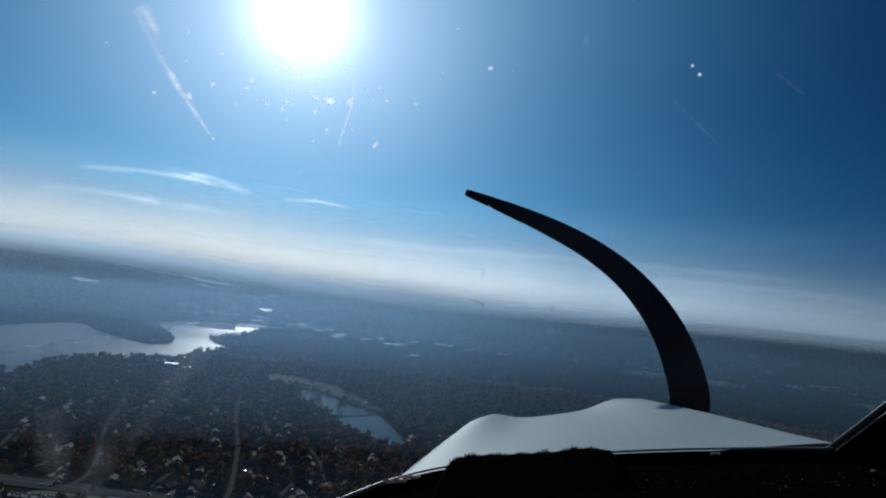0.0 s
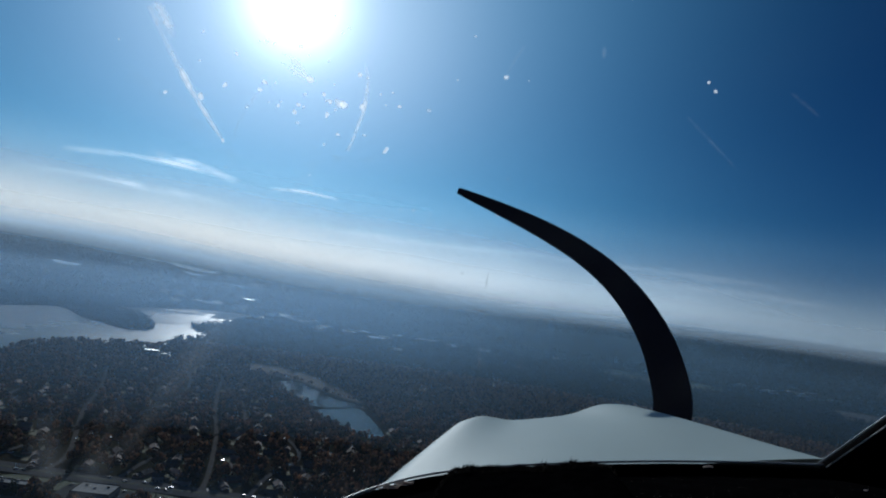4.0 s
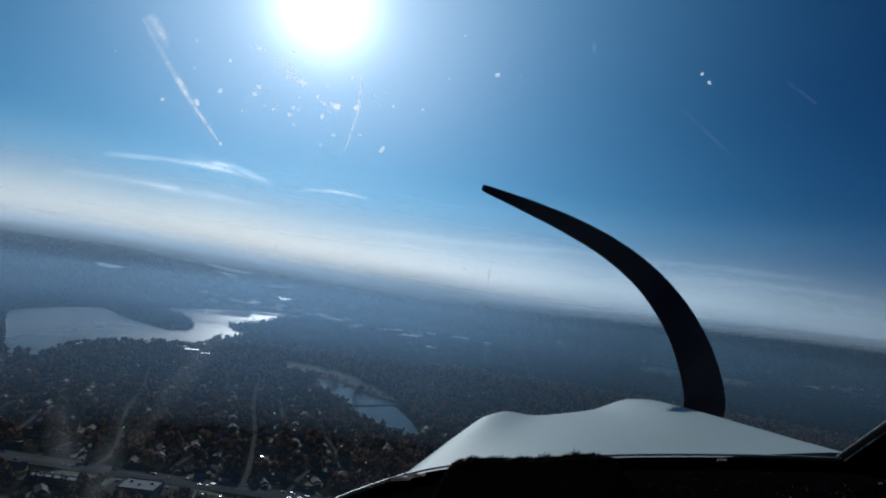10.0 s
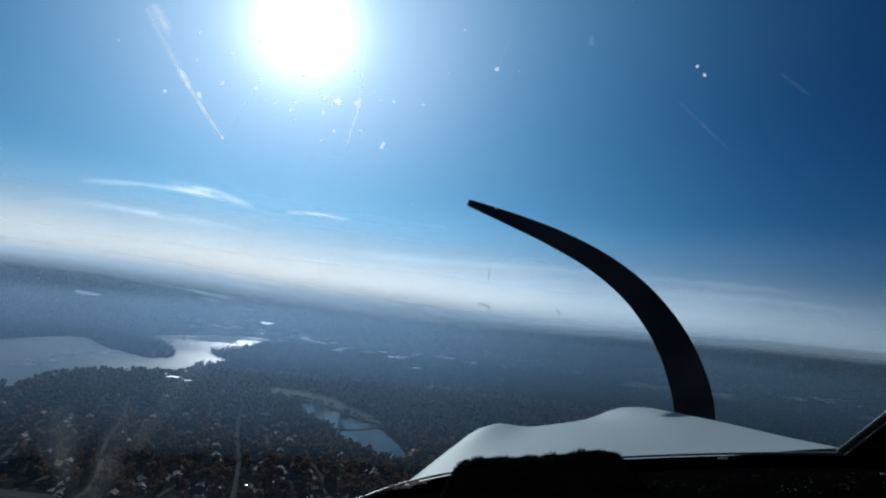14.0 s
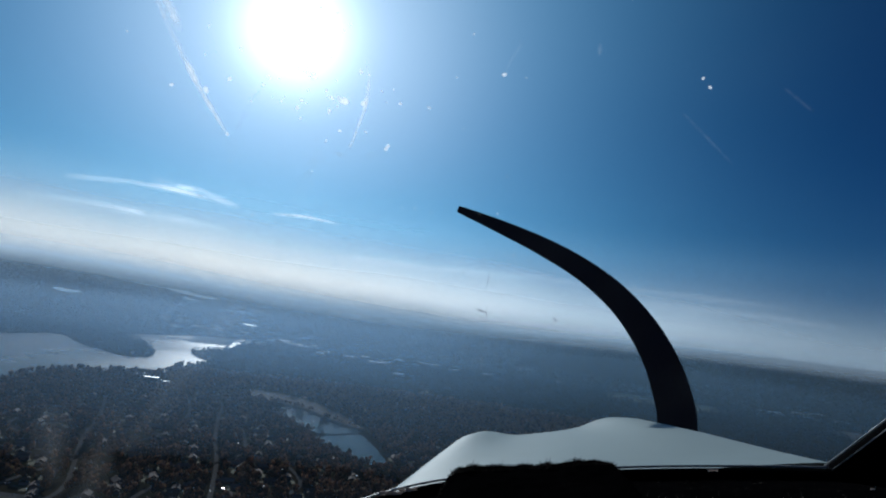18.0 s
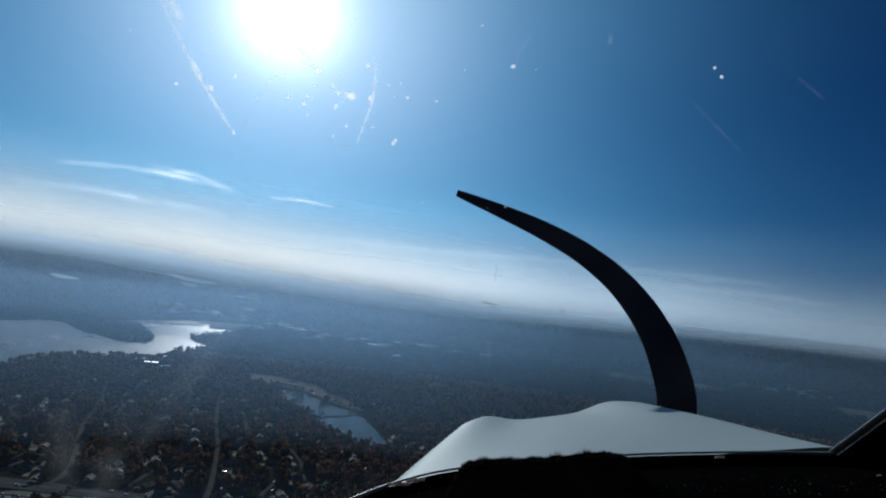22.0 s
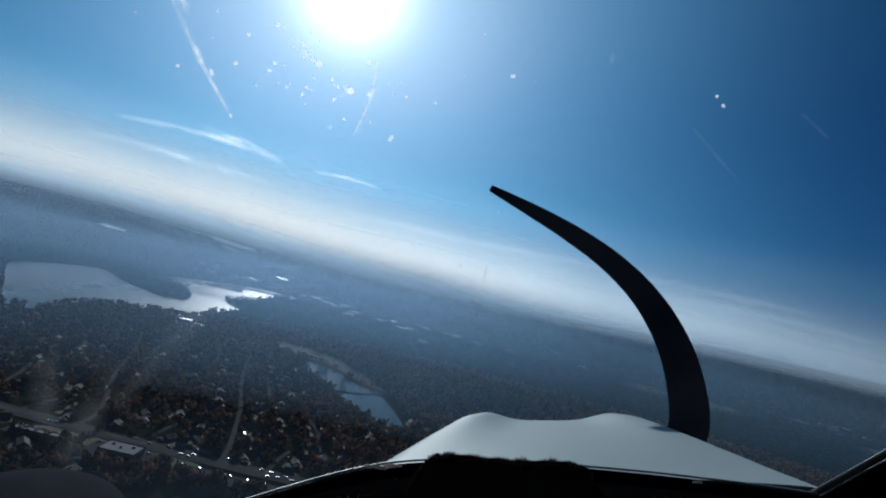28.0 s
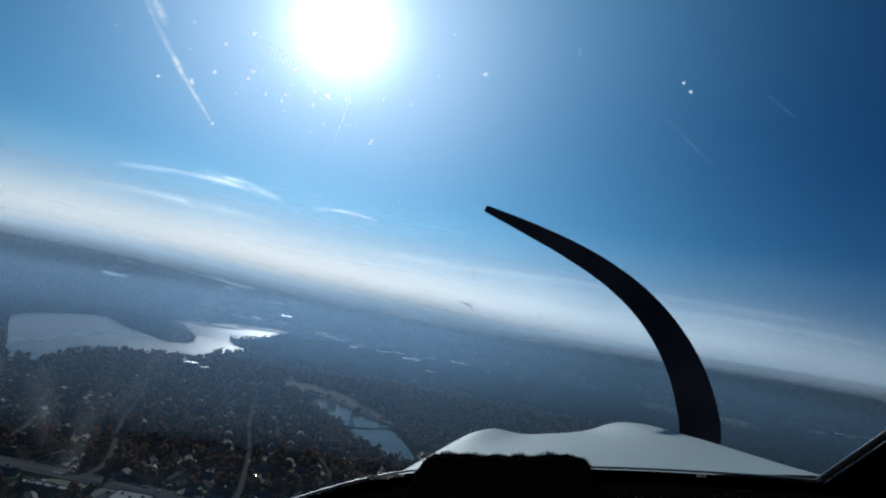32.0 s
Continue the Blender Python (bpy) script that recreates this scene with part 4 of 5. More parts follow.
def woodland(r0, r1, spacing, per_tree, size, seed, label):
    """Joined trees over the land between two distances, kept off water, roads, fields and houses."""
    r = np.random.default_rng(seed)
    xs, ys = [], []
    n = int(0.5 * radians(88) * (r1 * r1 - r0 * r0) / spacing ** 2)
    rad = np.sqrt(r.uniform(r0 * r0, r1 * r1, n))
    ang = r.uniform(radians(-44), radians(44), n)
    x, y = rad * np.sin(ang), rad * np.cos(ang)
    thin = np.sin(x * 0.011 + 2 * np.sin(y * 0.006)) * np.sin(y * 0.013 + 1.5 * np.sin(x * 0.007)) + 0.25 * np.sin(x * 0.05) * np.sin(y * 0.043)
    keep = r.random(n) < np.where(thin > 0.45, 0.7, 0.97)
    for w in water_lines:
        keep &= ~inside(w, x, y)
    if r1 > 2500:
        for w in far_water:
            keep &= ~near_line(list(w) + [w[0]], x, y, 70)
    for w in (pond_line, pond_low_line, bay_line):
        keep &= ~near_line(list(w) + [w[0]], x, y, 16 if w is bay_line else 8)
    for f in field_lines:
        keep &= ~inside(f, x, y)
    for i, line in enumerate(lanes):
        if np.hypot(line[0][0], line[0][1]) < r1 + 900:
            keep &= ~near_line(line, x, y, 25 if i == 0 else 5.0) & ((r.random(n) < 0.5) | ~near_line(line, x, y, 8.0)) if i else ~near_line(line, x, y, 25)
    for lx, ly, a, b in lot_boxes:
        keep &= ~((abs(x - lx) < a / 2 + 3) & (abs(y - ly) < b / 2 + 3))
    for h in halls:
        keep &= ~((abs(x - h[0]) < h[2] / 2 + 8) & (y < h[1] + h[2] / 2 + 5) & (y > h[1] - h[2] / 2 - (60 if h[1] > 1200 else 8)))
    if r0 < 1500:
        for hx, hy in house_spots:
            keep &= (x - hx) ** 2 + ((y - hy + 5) * 0.85) ** 2 > 150
    x, y = x[keep], y[keep]
    n = len(x)
    z = rise(x, y)
    tall = size * (0.7 + 0.6 * r.random(n))
    spread = tall * (0.26 + 0.12 * r.random(n))
    u = r.normal(size=(n, per_tree, 3))
    u /= np.linalg.norm(u, axis=2)[..., None]
    u *= 0.35 + 0.65 * r.random((n, per_tree, 1)) if per_tree > 1 else 0.0
    c = u * np.stack([spread, spread, tall * 0.36], -1)[:, None, :] + np.stack([x, y, z + tall * 0.58], -1)[:, None, :]
    s = spread[:, None] * (0.34 + 0.26 * r.random((n, per_tree)) if per_tree > 1 else 1.0)
    s3 = np.stack([s, s, s * (1.1 if per_tree > 1 else 1.5)], -1)
    # woods beyond 1600 m take the foliage dulled for distance
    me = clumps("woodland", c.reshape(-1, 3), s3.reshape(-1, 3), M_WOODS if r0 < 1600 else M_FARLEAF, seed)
    tagged(new("woodland", me), label, "woodland", kind="stuff")
    return n


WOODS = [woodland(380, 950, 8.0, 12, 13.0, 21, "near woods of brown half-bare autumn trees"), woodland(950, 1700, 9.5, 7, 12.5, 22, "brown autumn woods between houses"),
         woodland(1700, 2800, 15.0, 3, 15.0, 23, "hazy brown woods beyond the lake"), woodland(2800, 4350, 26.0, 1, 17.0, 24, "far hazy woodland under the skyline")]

# ------------------------------------------------------------------ the aircraft: x right, y ahead, z up from the left seat's eye point
AIRCRAFT = pose(0, 0, HEIGHT, 94.19, -9.96, -1.61) @ pose(0, 0, 0, -90, 0, 0)
aircraft = tagged(empty("light_aircraft", AIRCRAFT), "single-engine light aircraft in flight with white nose and black propeller", "aircraft")
TILT = math.tan(radians(3.6))


def cowl_point(u, s):
    """The top of the nose: s runs from the windscreen forward, u across."""
    y = 0.998 + 1.02 * s
    xc = 0.25 + 0.08 * s
    half = (0.54 - 0.19 * s if u > 0 else 0.54 - 0.23 * s) - 0.08 * max(0, s - 0.8) / 0.2
    z = -0.362 - 0.153 * s - 0.035 * s * s - 0.30 * max(0, s - 0.86) ** 1.5 / 0.14 ** 0.5
    bulge = min(1.0, max(0.0, (s - 0.15) / 0.6))
    a = abs(u)
    z += 0.034 * bulge * math.exp(-((a - 0.6) / 0.24) ** 2) - 0.012 * bulge
    z -= 0.03 * a ** 2 + 0.16 * max(0, a - 0.66) ** 2 / 0.1156 + 0.15 * max(0, a - 0.9)
    x = xc + u * half
    return Vector((x, y, z + (x - 0.27) * TILT))


bm = bmesh.new()
NU, NS = 64, 44
grid = [[bm.verts.new(cowl_point(-1 + 2 * i / NU, j / NS)) for i in range(NU + 1)] for j in range(NS + 1)]
for j in range(NS):
    for i in range(NU):
        bm.faces.new((grid[j][i], grid[j][i + 1], grid[j + 1][i + 1], grid[j + 1][i]))
low = [bm.verts.new(v.co + Vector((0, 0.0, -0.45))) for v in grid[NS]]
for i in range(NU):
    bm.faces.new((grid[NS][i], grid[NS][i + 1], low[i + 1], low[i]))
for side in (0, NU):
    edge = [grid[j][side] for j in range(NS + 1)]
    foot = [bm.verts.new(v.co + Vector((0, 0, -0.4))) for v in edge]
    for j in range(NS):
        bm.faces.new((edge[j], edge[j + 1], foot[j + 1], foot[j]))
nose = []
for j in range(9):
    f = j / 8
    ring = []
    for k in range(33):
        a = math.pi * k / 32
        edge = grid[NS][round(k / 32 * NU)].co
        tip = Vector((0.56 - 0.36 * math.cos(a), 3.02, -1.50 + 0.40 * math.sin(a)))
        p = edge.lerp(tip, f)
        p.z += 0.05 * math.sin(math.pi * f) - 0.02 * f
        ring.append(bm.verts.new(p + Vector((0, 0.002, -0.004))))
    nose.append(ring)
for a, b in zip(nose, nose[1:]):
    for k in range(32):
        bm.faces.new((a[k], a[k + 1], b[k + 1], b[k]))
cowling = part("cowling", bm, M_COWL, aircraft, "glossy off-white engine cowling with two raised cheeks", True)

# propeller: a curved black blade up to its tip, the other below the nose
propeller = put(empty("propeller"), aircraft, "black two-bladed propeller")


def blade(line, widths, name_label, deep=0.03):
    pts = spline(line, 8)
    bm = bmesh.new()
    rings = []
    for i, p in enumerate(pts):
        f = i / (len(pts) - 1) * (len(widths) - 1)
        k = min(int(f), len(widths) - 2)
        w = widths[k] + (widths[k + 1] - widths[k]) * (f - k)
        d = (pts[min(i + 1, len(pts) - 1)] - pts[max(i - 1, 0)]).normalized()
        s = d.cross(Vector((0, 1, 0))).normalized()
        th = deep * (0.25 + 0.75 * i / len(pts))
        rings.append([bm.verts.new(p + s * math.cos(q * math.tau / 10) * w / 2 + Vector((0, 1, 0)) * math.sin(q * math.tau / 10) * th / 2) for q in range(10)])
    for a, b in zip(rings, rings[1:]):
        for q in range(10):
            bm.faces.new((a[q], a[(q + 1) % 10], b[(q + 1) % 10], b[q]))
    bm.faces.new(rings[0][::-1])
    bm.faces.new(rings[-1])
    return part("blade", bm, M_BLADE, propeller, name_label, True)


HUB_Y = 3.36
blade([(x * HUB_Y, HUB_Y, z * HUB_Y) for x, z in ((0.052, 0.085), (0.123, 0.052), (0.191, 0.017), (0.255, -0.024), (0.311, -0.075), (0.355, -0.138), (0.383, -0.208), (0.393, -0.284), (0.36, -0.345), (0.28, -0.385), (0.20, -0.41))],
      [0.034, 0.075, 0.102, 0.122, 0.146, 0.176, 0.206, 0.226, 0.215, 0.19, 0.16], "curved black propeller blade sweeping up to a fine tip")
blade([(0.98, HUB_Y, -3.0), (0.78, HUB_Y, -2.5), (0.63, HUB_Y, -1.95), (0.56, HUB_Y, -1.46)], [0.075, 0.175, 0.19, 0.16], "black propeller blade below the nose")
bm = bmesh.new()
for y, depth, r1, r2 in ((HUB_Y + 0.20, 0.40, 0.22, 0.03), (HUB_Y - 0.15, 0.30, 0.22, 0.22)):
    bmesh.ops.create_cone(bm, cap_ends=True, segments=32, radius1=r1, radius2=r2, depth=depth, matrix=pose(0.56, y, -1.42, -90, 0, 0))
part("spinner", bm, M_COWL, propeller, "white pointed spinner", True)

# ------------------------------------------------------------------ windscreen
BASE = [(-0.50, 0.30), (-0.36, 0.60), (-0.197, 0.82), (-0.06, 0.945), (0.10, 0.985), (0.30, 0.985), (0.47, 0.965), (0.585, 0.94)]
BASE_LINE = spline([(x, y, 0) for x, y in BASE], 24)


def glass_point(u, v, off=0.0):
    k = min(int(u * 168), 167)
    p = BASE_LINE[k].lerp(BASE_LINE[k + 1], u * 168 - k)
    d = (BASE_LINE[k + 1] - BASE_LINE[k]).normalized()
    inward = Vector((d.y, -d.x, -0.6)).normalized()
    return Vector((p.x + (u - 0.4) * 0.2 * v + 0.46 * max(0.0, (u - 0.85) / 0.15) ** 2 * min(v, 0.4), p.y - 0.62 * v, -0.350 + 0.865 * v)) + inward * off


windscreen = put(empty("windscreen"), aircraft, "scratched and dusty curved acrylic windscreen")
vs = [glass_point(i / 48, j / 12) for i in range(49) for j in range(13)]
fs = [(i * 13 + j, i * 13 + 13 + j, i * 13 + 14 + j, i * 13 + j + 1) for i in range(48) for j in range(12)]
pane = plain("pane", vs, fs, M_GLASS, windscreen, "clear dusty acrylic pane", True)
pane.visible_shadow = False


def with_uv(ob, uvs):
    lay = ob.data.uv_layers.new(name="uv")
    for poly in ob.data.polygons:
        for li, vi in zip(poly.loop_indices, poly.vertices):
            lay.data[li].uv = uvs[vi]
    ob.visible_shadow = False
    return ob


def streak(uvs, width, material, label, taper=0.5):
    """A thin scratch, smear or painted reflection lying on the inside of the pane."""
    line = spline([glass_point(u, v, 0.004) for u, v in uvs], 7)
    vs, at, n = [], [], len(line)
    for i, p in enumerate(line):
        d = (line[min(i + 1, n - 1)] - line[max(i - 1, 0)]).normalized()
        s = d.cross(p.normalized()).normalized()
        f = i / (n - 1)
        w = width * (taper + (1 - taper) * math.sin(math.pi * (0.15 + 0.8 * f))) * (0.85 + 0.3 * random.random())
        vs += [p + s * w / 2, p, p - s * w / 2]
        at += [(f, 0), (f, 0.5), (f, 1)]
    fs = [q for i in range(n - 1) for q in ((3 * i, 3 * i + 1, 3 * i + 4, 3 * i + 3), (3 * i + 1, 3 * i + 2, 3 * i + 5, 3 * i + 4))]
    return with_uv(plain("scratch", vs, fs, material, windscreen, label), at)


def speck(u, v, r, material, squash=1.0):
    c = glass_point(u, v, 0.005)
    right = Vector((1, 0, 0))
    up = c.normalized().cross(right).normalized() * -1
    n, turn = 10, random.uniform(0, math.tau)
    vs, at = [c], [(0.5, 0.5)]
    for k in range(n):
        a = k * math.tau / n
        x, y = math.cos(a), math.sin(a) * squash
        q = random.uniform(0.8, 1.1) * r
        vs.append(c + (right * (x * math.cos(turn) - y * math.sin(turn)) + up * (x * math.sin(turn) + y * math.cos(turn))) * q)
        at.append((0.5 + 0.5 * math.cos(a), 0.5 + 0.5 * math.sin(a)))
    return with_uv(plain("speck", vs, [(0, 1 + k, 1 + (k + 1) % n) for k in range(n)], material, windscreen), at)


for uvs, width, material, label in (
        ([(0.2925, 0.618), (0.295, 0.600), (0.2985, 0.580), (0.302, 0.561), (0.306, 0.545), (0.311, 0.526)], 0.0060, M_SCRATCH, "long white beaded scratch"),
        ([(0.296, 0.622), (0.298, 0.610), (0.2995, 0.599)], 0.0105, M_SCRATCH, "short broad white mark"),
        ([(0.420, 0.610), (0.421, 0.592), (0.416, 0.567), (0.408, 0.545), (0.400, 0.526)], 0.0055, M_SCRATCH, "curved white scratch"),
        ([(0.360, 0.606), (0.369, 0.600), (0.377, 0.588)], 0.0070, M_SCRATCH, "bright short scratch"),
        ([(0.358, 0.598), (0.367, 0.594), (0.375, 0.588)], 0.0060, M_SCRATCH, "bright short scratch"),
        ([(0.394, 0.574), (0.399, 0.569), (0.405, 0.570)], 0.0080, M_SCRATCH, "short bright scratch"),
        ([(0.385, 0.5205), (0.391, 0.5185), (0.398, 0.5185)], 0.0050, M_FAINT, "small curl of scratch"),
        ([(0.406, 0.5180), (0.415, 0.5190), (0.426, 0.5225)], 0.0060, M_FAINT, "small curl of scratch"),
        ([(0.343, 0.584), (0.348, 0.576), (0.351, 0.570)], 0.0050, M_FAINT, "short faint mark"),
        ([(0.355, 0.603), (0.341, 0.573), (0.327, 0.550), (0.317, 0.528)], 0.0060, M_FAINT, "faint diagonal scratch"),
        ([(0.541, 0.632), (0.534, 0.618), (0.529, 0.604)], 0.0050, M_FAINT, "faint scratch"),
        ([(0.596, 0.633), (0.597, 0.622)], 0.0055, M_FAINT, "short faint mark"),
        ([(0.660, 0.564), (0.682, 0.536), (0.708, 0.504)], 0.0045, M_GHOST, "long faint scratch"),
        ([(0.725, 0.585), (0.752, 0.560)], 0.0045, M_GHOST, "faint diagonal scratch"),
        ([(0.515, 0.330), (0.522, 0.325), (0.528, 0.322)], 0.0032, M_BUG, "dark insect smudge"),
        ([(0.527, 0.330), (0.528, 0.313)], 0.0022, M_BUG, "dark insect smudge"),
        ([(0.528, 0.382), (0.526, 0.358)], 0.0018, M_BUG, "thin dark mark"),
        ([(0.594, 0.311), (0.598, 0.302)], 0.0040, M_BUG, "dark speck of dirt"),
        ([(0.525, 0.264), (0.526, 0.225)], 0.0030, M_FAINT, "thin pale mark"),
        # a reflection imitated by a pale strip on the glass
        ([(0.945, 0.245), (0.947, 0.222), (0.949, 0.188), (0.952, 0.155)], 0.018, M_FAINT, "pale arc painted as a reflection at the pane's edge"),
        ([(0.275, 0.57), (0.30, 0.54), (0.32, 0.50)], 0.020, M_GHOST, "broad faint wiping smear"),
        ([(0.375, 0.53), (0.365, 0.50), (0.345, 0.46)], 0.024, M_GHOST, "broad faint wiping smear"),
        ([(0.295, 0.360), (0.262, 0.312), (0.226, 0.262)], 0.030, M_SMEAR, "broad pale wiping smear lit by the sun"),
        ([(0.258, 0.295), (0.232, 0.260), (0.205, 0.212)], 0.026, M_SMEAR, "broad pale wiping smear lit by the sun"),
        ([(0.218, 0.275), (0.196, 0.215), (0.172, 0.150)], 0.034, M_SMEAR, "broad pale wiping smear lit by the sun"),
        ([(0.190, 0.280), (0.180, 0.230), (0.174, 0.180)], 0.030, M_SMEAR, "broad pale wiping smear lit by the sun")):
    streak(uvs, width, material, label)
for u, v, r in ((0.667, 0.598, 0.0026), (0.673, 0.589, 0.0032), (0.377, 0.588, 0.0046), (0.400, 0.570, 0.0048), (0.4145, 0.570, 0.0036), (0.4305, 0.528, 0.0030), (0.4325, 0.531, 0.0026), (0.341, 0.573, 0.0030),
                (0.345, 0.580, 0.0034), (0.331, 0.598, 0.0030), (0.351, 0.612, 0.0032), (0.366, 0.565, 0.0030), (0.374, 0.614, 0.0030), (0.393, 0.542, 0.0028), (0.529, 0.604, 0.0030), (0.415, 0.598, 0.0030), (0.386, 0.577, 0.0026), (0.305, 0.560, 0.0034), (0.311, 0.526, 0.0026)):
    speck(u, v, r * 0.85, M_SPECK, random.uniform(0.7, 1.3))
for i in range(34):
    speck(random.gauss(0.39, 0.045), random.gauss(0.590, 0.032), random.uniform(0.0012, 0.0026), M_DUSTSPOT if i % 3 else M_SPECK, random.uniform(0.6, 1.5))
for i in range(26):
    speck(random.uniform(0.27, 0.55), random.uniform(0.36, 0.64), random.uniform(0.0010, 0.0018), M_DUSTSPOT, random.uniform(0.6, 1.5))
for i in range(30):
    speck(random.uniform(0.2, 0.6), random.uniform(0.05, 0.30), random.uniform(0.0008, 0.0014), M_DUSTSPOT)

# frame: black seal along the base, a pale bead, the right pillar
frame_part = put(empty("windscreen_frame"), aircraft, "black windscreen frame with a thin grey bead")
bm = bmesh.new()
tube(bm, [glass_point(u / 60, 0.0, 0.008) + Vector((0, -0.004, -0.004)) for u in range(61)], 0.015, 10)
part("seal", bm, M_SEAL, frame_part, "black rubber seal", True)
bm = bmesh.new()
tube(bm, [glass_point(u / 60, 0.0, 0.0) + Vector((0, 0, 0.0075)) for u in range(61)], 0.0018, 6)
part("bead", bm, M_TRIM, frame_part, "thin pale metal bead", True)
bm = bmesh.new()
tube(bm, [glass_point(1.0, v / 12, 0.0) + Vector((0.029, 0.004, -0.019)) for v in range(13)], 0.0355, 12)
part("pillar", bm, M_SEAL, frame_part, "black right-hand pillar", True)
bm = bmesh.new()
tube(bm, [glass_point(1.0, v / 12, -0.004) + Vector((-0.005, 0.0, 0.007)) for v in range(13)], 0.0017, 6)
part("bead", bm, M_TRIM, frame_part, "thin pale metal bead", True)
bm = bmesh.new()
tube(bm, [glass_point(1.0, v / 12, 0.0) + Vector((0.000, -0.001, 0.001)) for v in range(13)], 0.0009, 6)
part("bead", bm, M_TRIM, frame_part, "thin pale inner bead", True)

# glareshield: black fleece cover with a raised hood and lint
glare = put(empty("glareshield"), aircraft, "black fleece-covered glareshield flecked with lint")


def cover_height(f):
    """The cover lifts from the windscreen towards the panel's edge."""
    g = min(f / 0.3, 1.0)
    return -0.356 + 0.040 * g * g * (3 - 2 * g)


rows_n, cols_n = 40, 60
vs, fs = [], []
for j in range(rows_n + 1):
    for i in range(cols_n + 1):
        u, f = i / cols_n, j / rows_n
        p = glass_point(u, 0.0, 0.002)
        q = Vector((p.x, p.y * (1 - f) + 0.30 * f, cover_height(f) + 0.003 * noise.noise((p.x * 30, f * 20, 0))))
        vs.append(q)
for j in range(rows_n):
    for i in range(cols_n):
        a = j * (cols_n + 1) + i
        fs.append((a, a + 1, a + cols_n + 2, a + cols_n + 1))
plain("cover", vs, fs, M_FLEECE, glare, "matt black fleece cover", True)


def hood_top(x, y):
    """Height of the soft raised hood: level on top, rounded off at its ends."""
    left, right = max(0.0, 0.012 - x) / 0.062, max(0.0, x - 0.178) / 0.034
    back, front = max(0.0, y - 0.705) / 0.040, max(0.0, 0.54 - y) / 0.05
    fall = left ** 1.7 + right ** 2.4 + back ** 2.2 + front ** 2.0
    return -0.2405 - 0.14 * min(fall, 1.0) + 0.0035 * noise.noise((x * 22, y * 16, 0)) + 0.0016 * noise.noise((x * 90, y * 80, 3))


vs, fs = [], []
for j in range(57):
    for i in range(81):
        x, y = -0.05 + 0.265 * i / 80, 0.485 + 0.265 * j / 56
        vs.append((x, y, hood_top(x, y)))
for j in range(56):
    for i in range(80):
        a = j * 81 + i
        fs.append((a, a + 1, a + 82, a + 81))
hood = plain("hood", vs, fs, M_FLEECE, glare, "raised black fleece instrument hood", True)
vs, fs = [], []
r2 = random.Random(5)
for k in range(2600):
    x = r2.uniform(-0.035, 0.205)
    y = r2.uniform(0.690, 0.714)
    z = hood_top(x, y)
    tuft = 0.6 + 0.8 * noise.noise((x * 60, y * 10, 7))
    a, lean = r2.uniform(0, math.tau), r2.uniform(0.0, 0.005)
    tip = Vector((x + math.cos(a) * lean, y + math.sin(a) * lean * 0.5, z + max(0.0008, tuft * r2.uniform(0.0012, 0.0062) * (1 + 0.8 * (r2.random() < 0.06)))))
    w = 0.00042
    b = len(vs)
    vs += [(x - w, y, z - 0.001), (x + w, y, z - 0.001), tip]
    fs.append((b, b + 1, b + 2))
fuzz = plain("nap", vs, fs, M_NAP, glare, "stray black fleece fibres")
tagged(fuzz, kind="stuff")
vs, fs = [], []
for k in range(6000):
    i = r2.uniform(0.24, 0.98)
    p = glass_point(i, 0.0, 0.012)
    f = r2.random() * 0.32 + 0.02
    x, y, z = p.x, p.y * (1 - f) + 0.30 * f, cover_height(f) - 0.001
    b = len(vs)
    a = r2.uniform(0, math.tau)
    w = r2.uniform(0.0002, 0.0006)
    vs += [(x - w, y, z), (x + w, y, z), (x + math.cos(a) * 0.004, y, z + r2.uniform(0.001, 0.004))]
    fs.append((b, b + 1, b + 2))
fibres = plain("loose_fibre", vs, fs, M_FIBRE, glare, "loose brown-grey fibres on the cover")
tagged(fibres, kind="stuff")


def lint(u, back, size, label, strands=7, lift=0.019):
    bm = bmesh.new()
    p = glass_point(u, 0, 0.012)
    c = Vector((p.x, p.y - back, -0.356 + lift))
    for k in range(strands):
        a = random.uniform(0, math.tau)
        d = Vector((math.cos(a) * 1.6, math.sin(a) * 0.5, random.uniform(0.1, 0.5))) * size
        tube(bm, [c - d * 0.5 + Vector((0, 0, size * 0.2)), c + Vector((0, 0, random.uniform(0, size * 0.4))), c + d * 0.6], 0.0007, 5)
    return tagged(part("lint", bm, M_LINT, glare, label), kind="stuff")


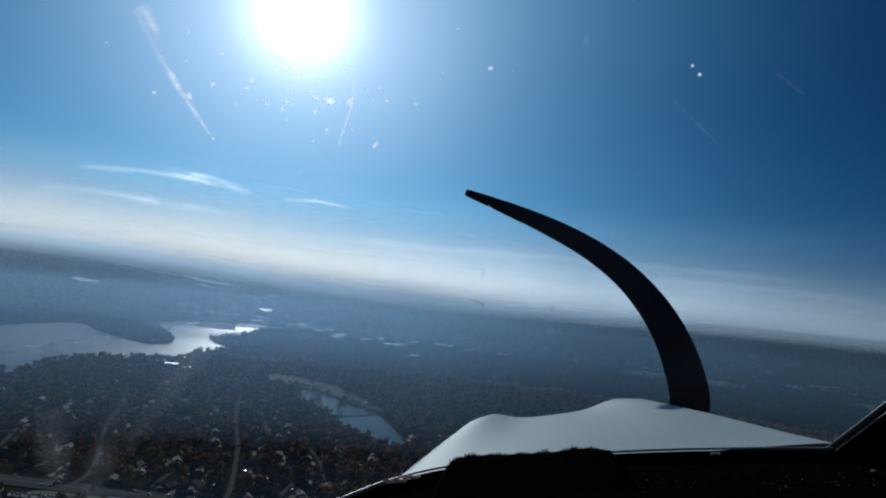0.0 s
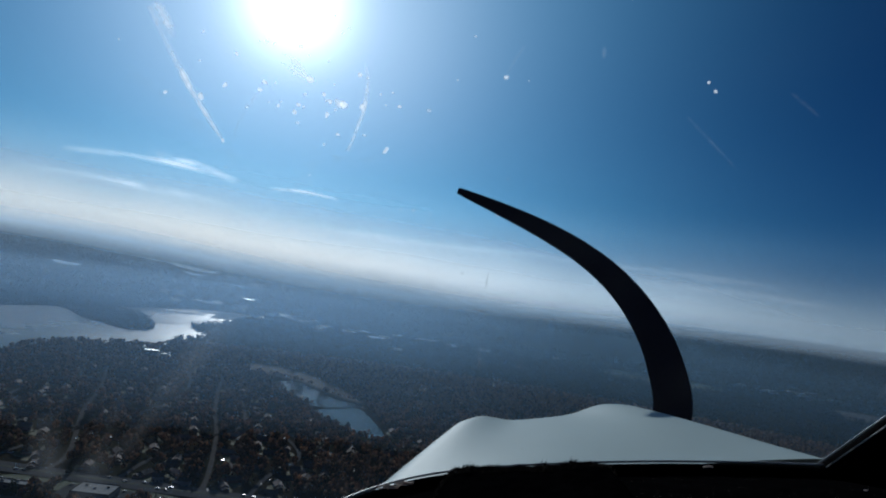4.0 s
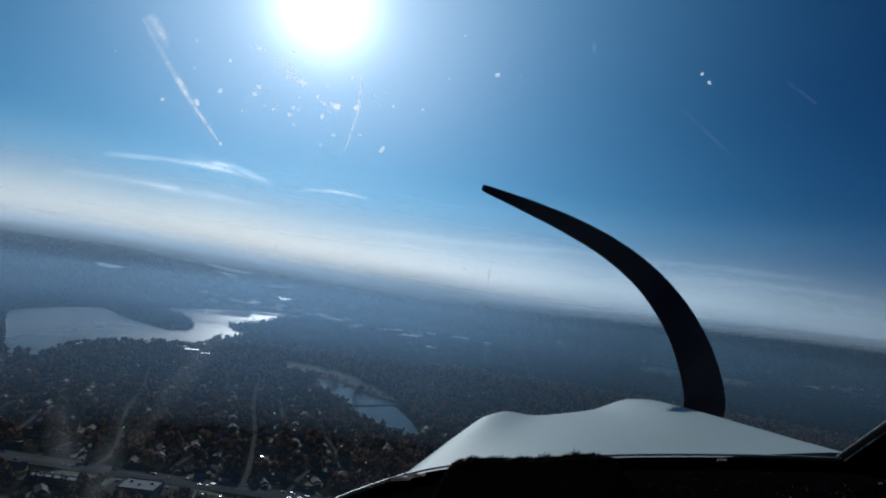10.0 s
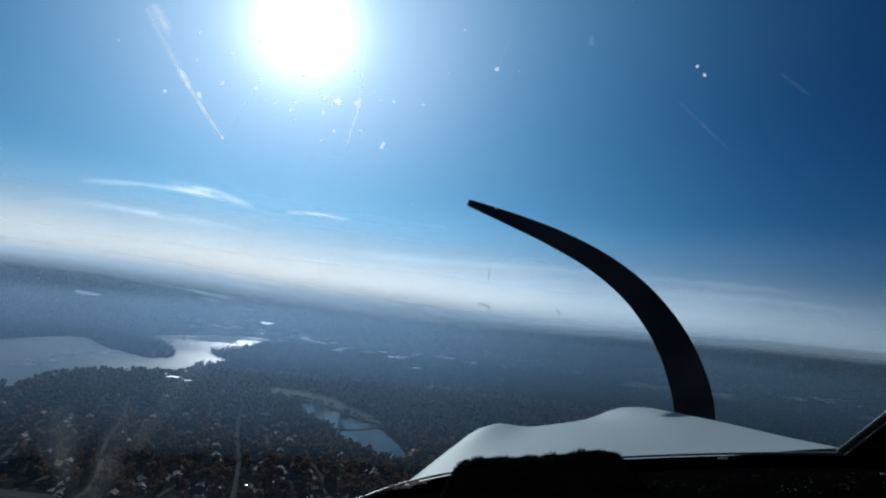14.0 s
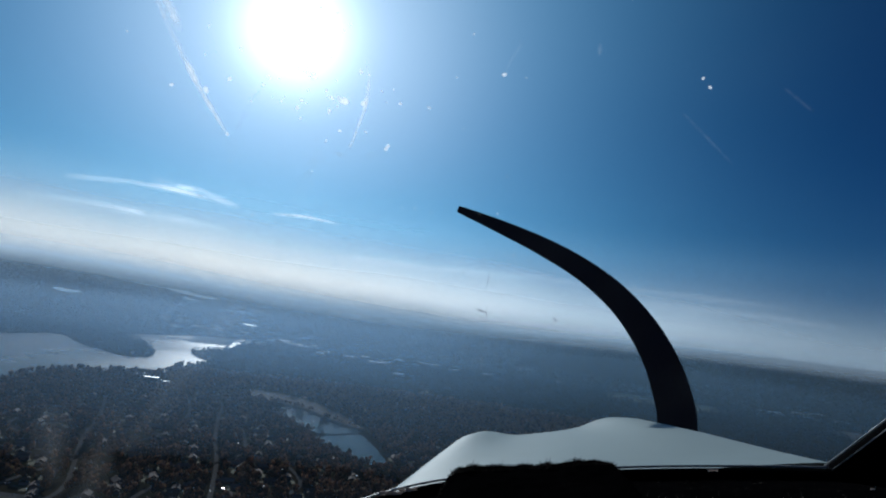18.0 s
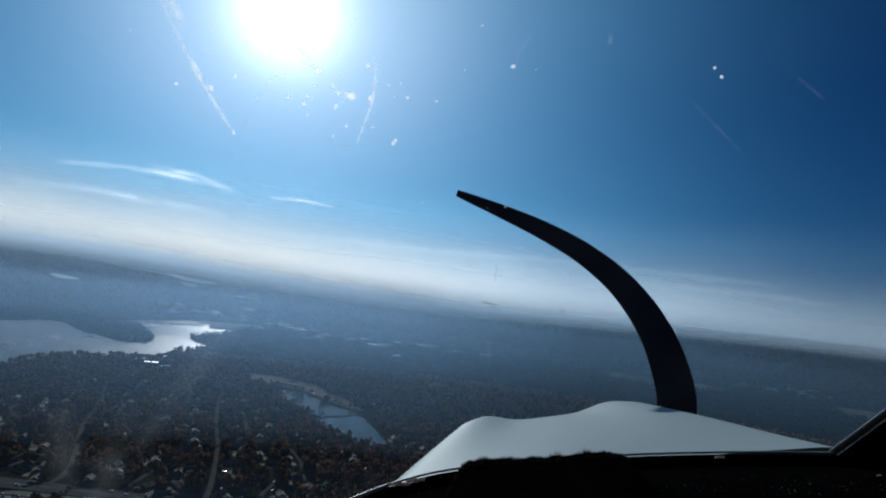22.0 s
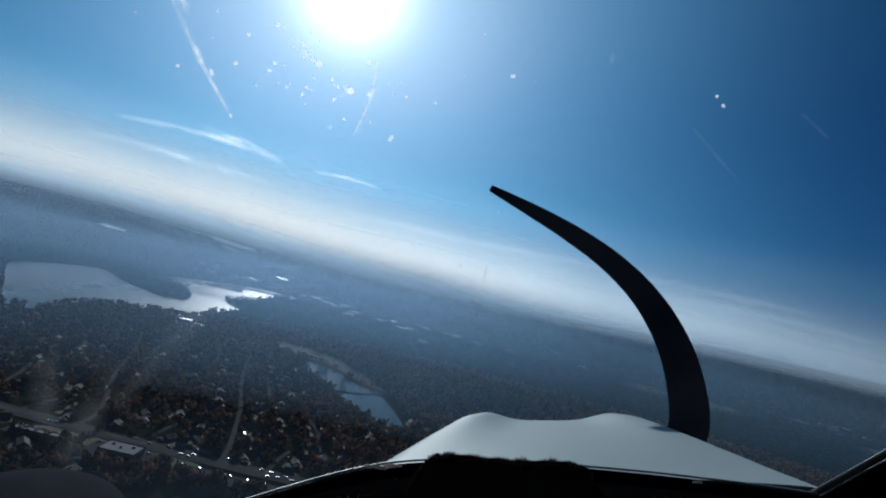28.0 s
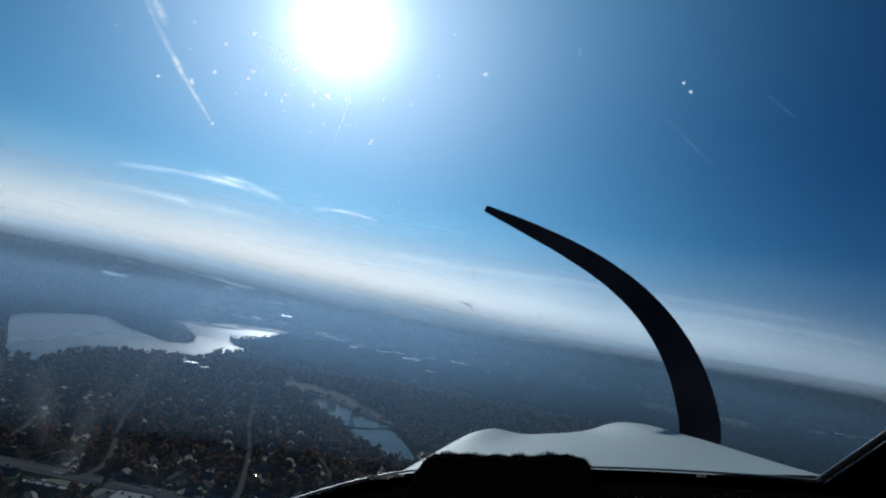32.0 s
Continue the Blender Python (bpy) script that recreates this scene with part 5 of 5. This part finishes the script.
lint(0.405, 0.022, 0.018, "pinkish tuft of lint at the seal", 10)
lint(0.428, 0.024, 0.015, "pinkish tuft of lint at the seal", 8)
lint(0.80, 0.024, 0.009, "small pale tuft of lint", 6, 0.016)
lint(0.66, 0.10, 0.003, "tiny pale fleck", 3, 0.040)
lint(0.93, 0.16, 0.003, "tiny pale fleck", 3, 0.040)

# cabin that closes the place round the camera
cabin = put(empty("cabin"), aircraft, "dark-lined cabin")
part("roof", box(bmesh.new(), -0.56, 1.05, -1.6, 0.30, 0.52, 0.56, 0.015), M_CABIN, cabin, "dark roof lining")
part("floor", box(bmesh.new(), -0.56, 1.05, -1.6, 0.90, -1.02, -0.98), M_CABIN, cabin, "dark cabin floor")
part("side_panel", box(bmesh.new(), -0.60, -0.56, -1.6, 0.28, -0.98, -0.32), M_CABIN, cabin, "dark side panel")
part("side_panel", box(bmesh.new(), 0.70, 0.74, -1.6, 0.90, -0.98, -0.30), M_CABIN, cabin, "dark side panel")
part("bulkhead", box(bmesh.new(), -0.56, 1.05, -1.64, -1.60, -0.98, 0.52), M_CABIN, cabin, "dark rear bulkhead")
part("firewall", box(bmesh.new(), -0.40, 0.70, 0.50, 0.53, -0.98, -0.39), M_CABIN, cabin, "dark instrument panel back")
for x in (-0.58, 0.90):
    part("door_post", box(bmesh.new(), x - 0.03, x + 0.03, -0.75, -0.66, -0.32, 0.52, 0.01), M_CABIN, cabin, "dark door post")
part("sill", box(bmesh.new(), 0.625, 0.80, 0.20, 0.93, -0.38, -0.345, 0.012), M_CABIN, cabin, "dark side sill")

# rounded grey fairing low outside on the left
bm = bmesh.new()
bmesh.ops.create_uvsphere(bm, u_segments=40, v_segments=24, radius=1.0, matrix=Matrix.Translation((-1.17, 1.50, -0.897)) @ Matrix.Diagonal((0.34, 0.5, 0.175, 1)))
part("fairing", bm, M_FAIRING, aircraft, "rounded grey metal wheel fairing", True)
bm = bmesh.new()
tube(bm, [Vector((-0.55, 0.55, -0.88)), Vector((-0.75, 0.95, -0.93)), Vector((-0.98, 1.35, -0.96))], 0.045, 12)
part("strut", bm, M_FAIRING, aircraft, "grey strut of the wheel fairing", True)
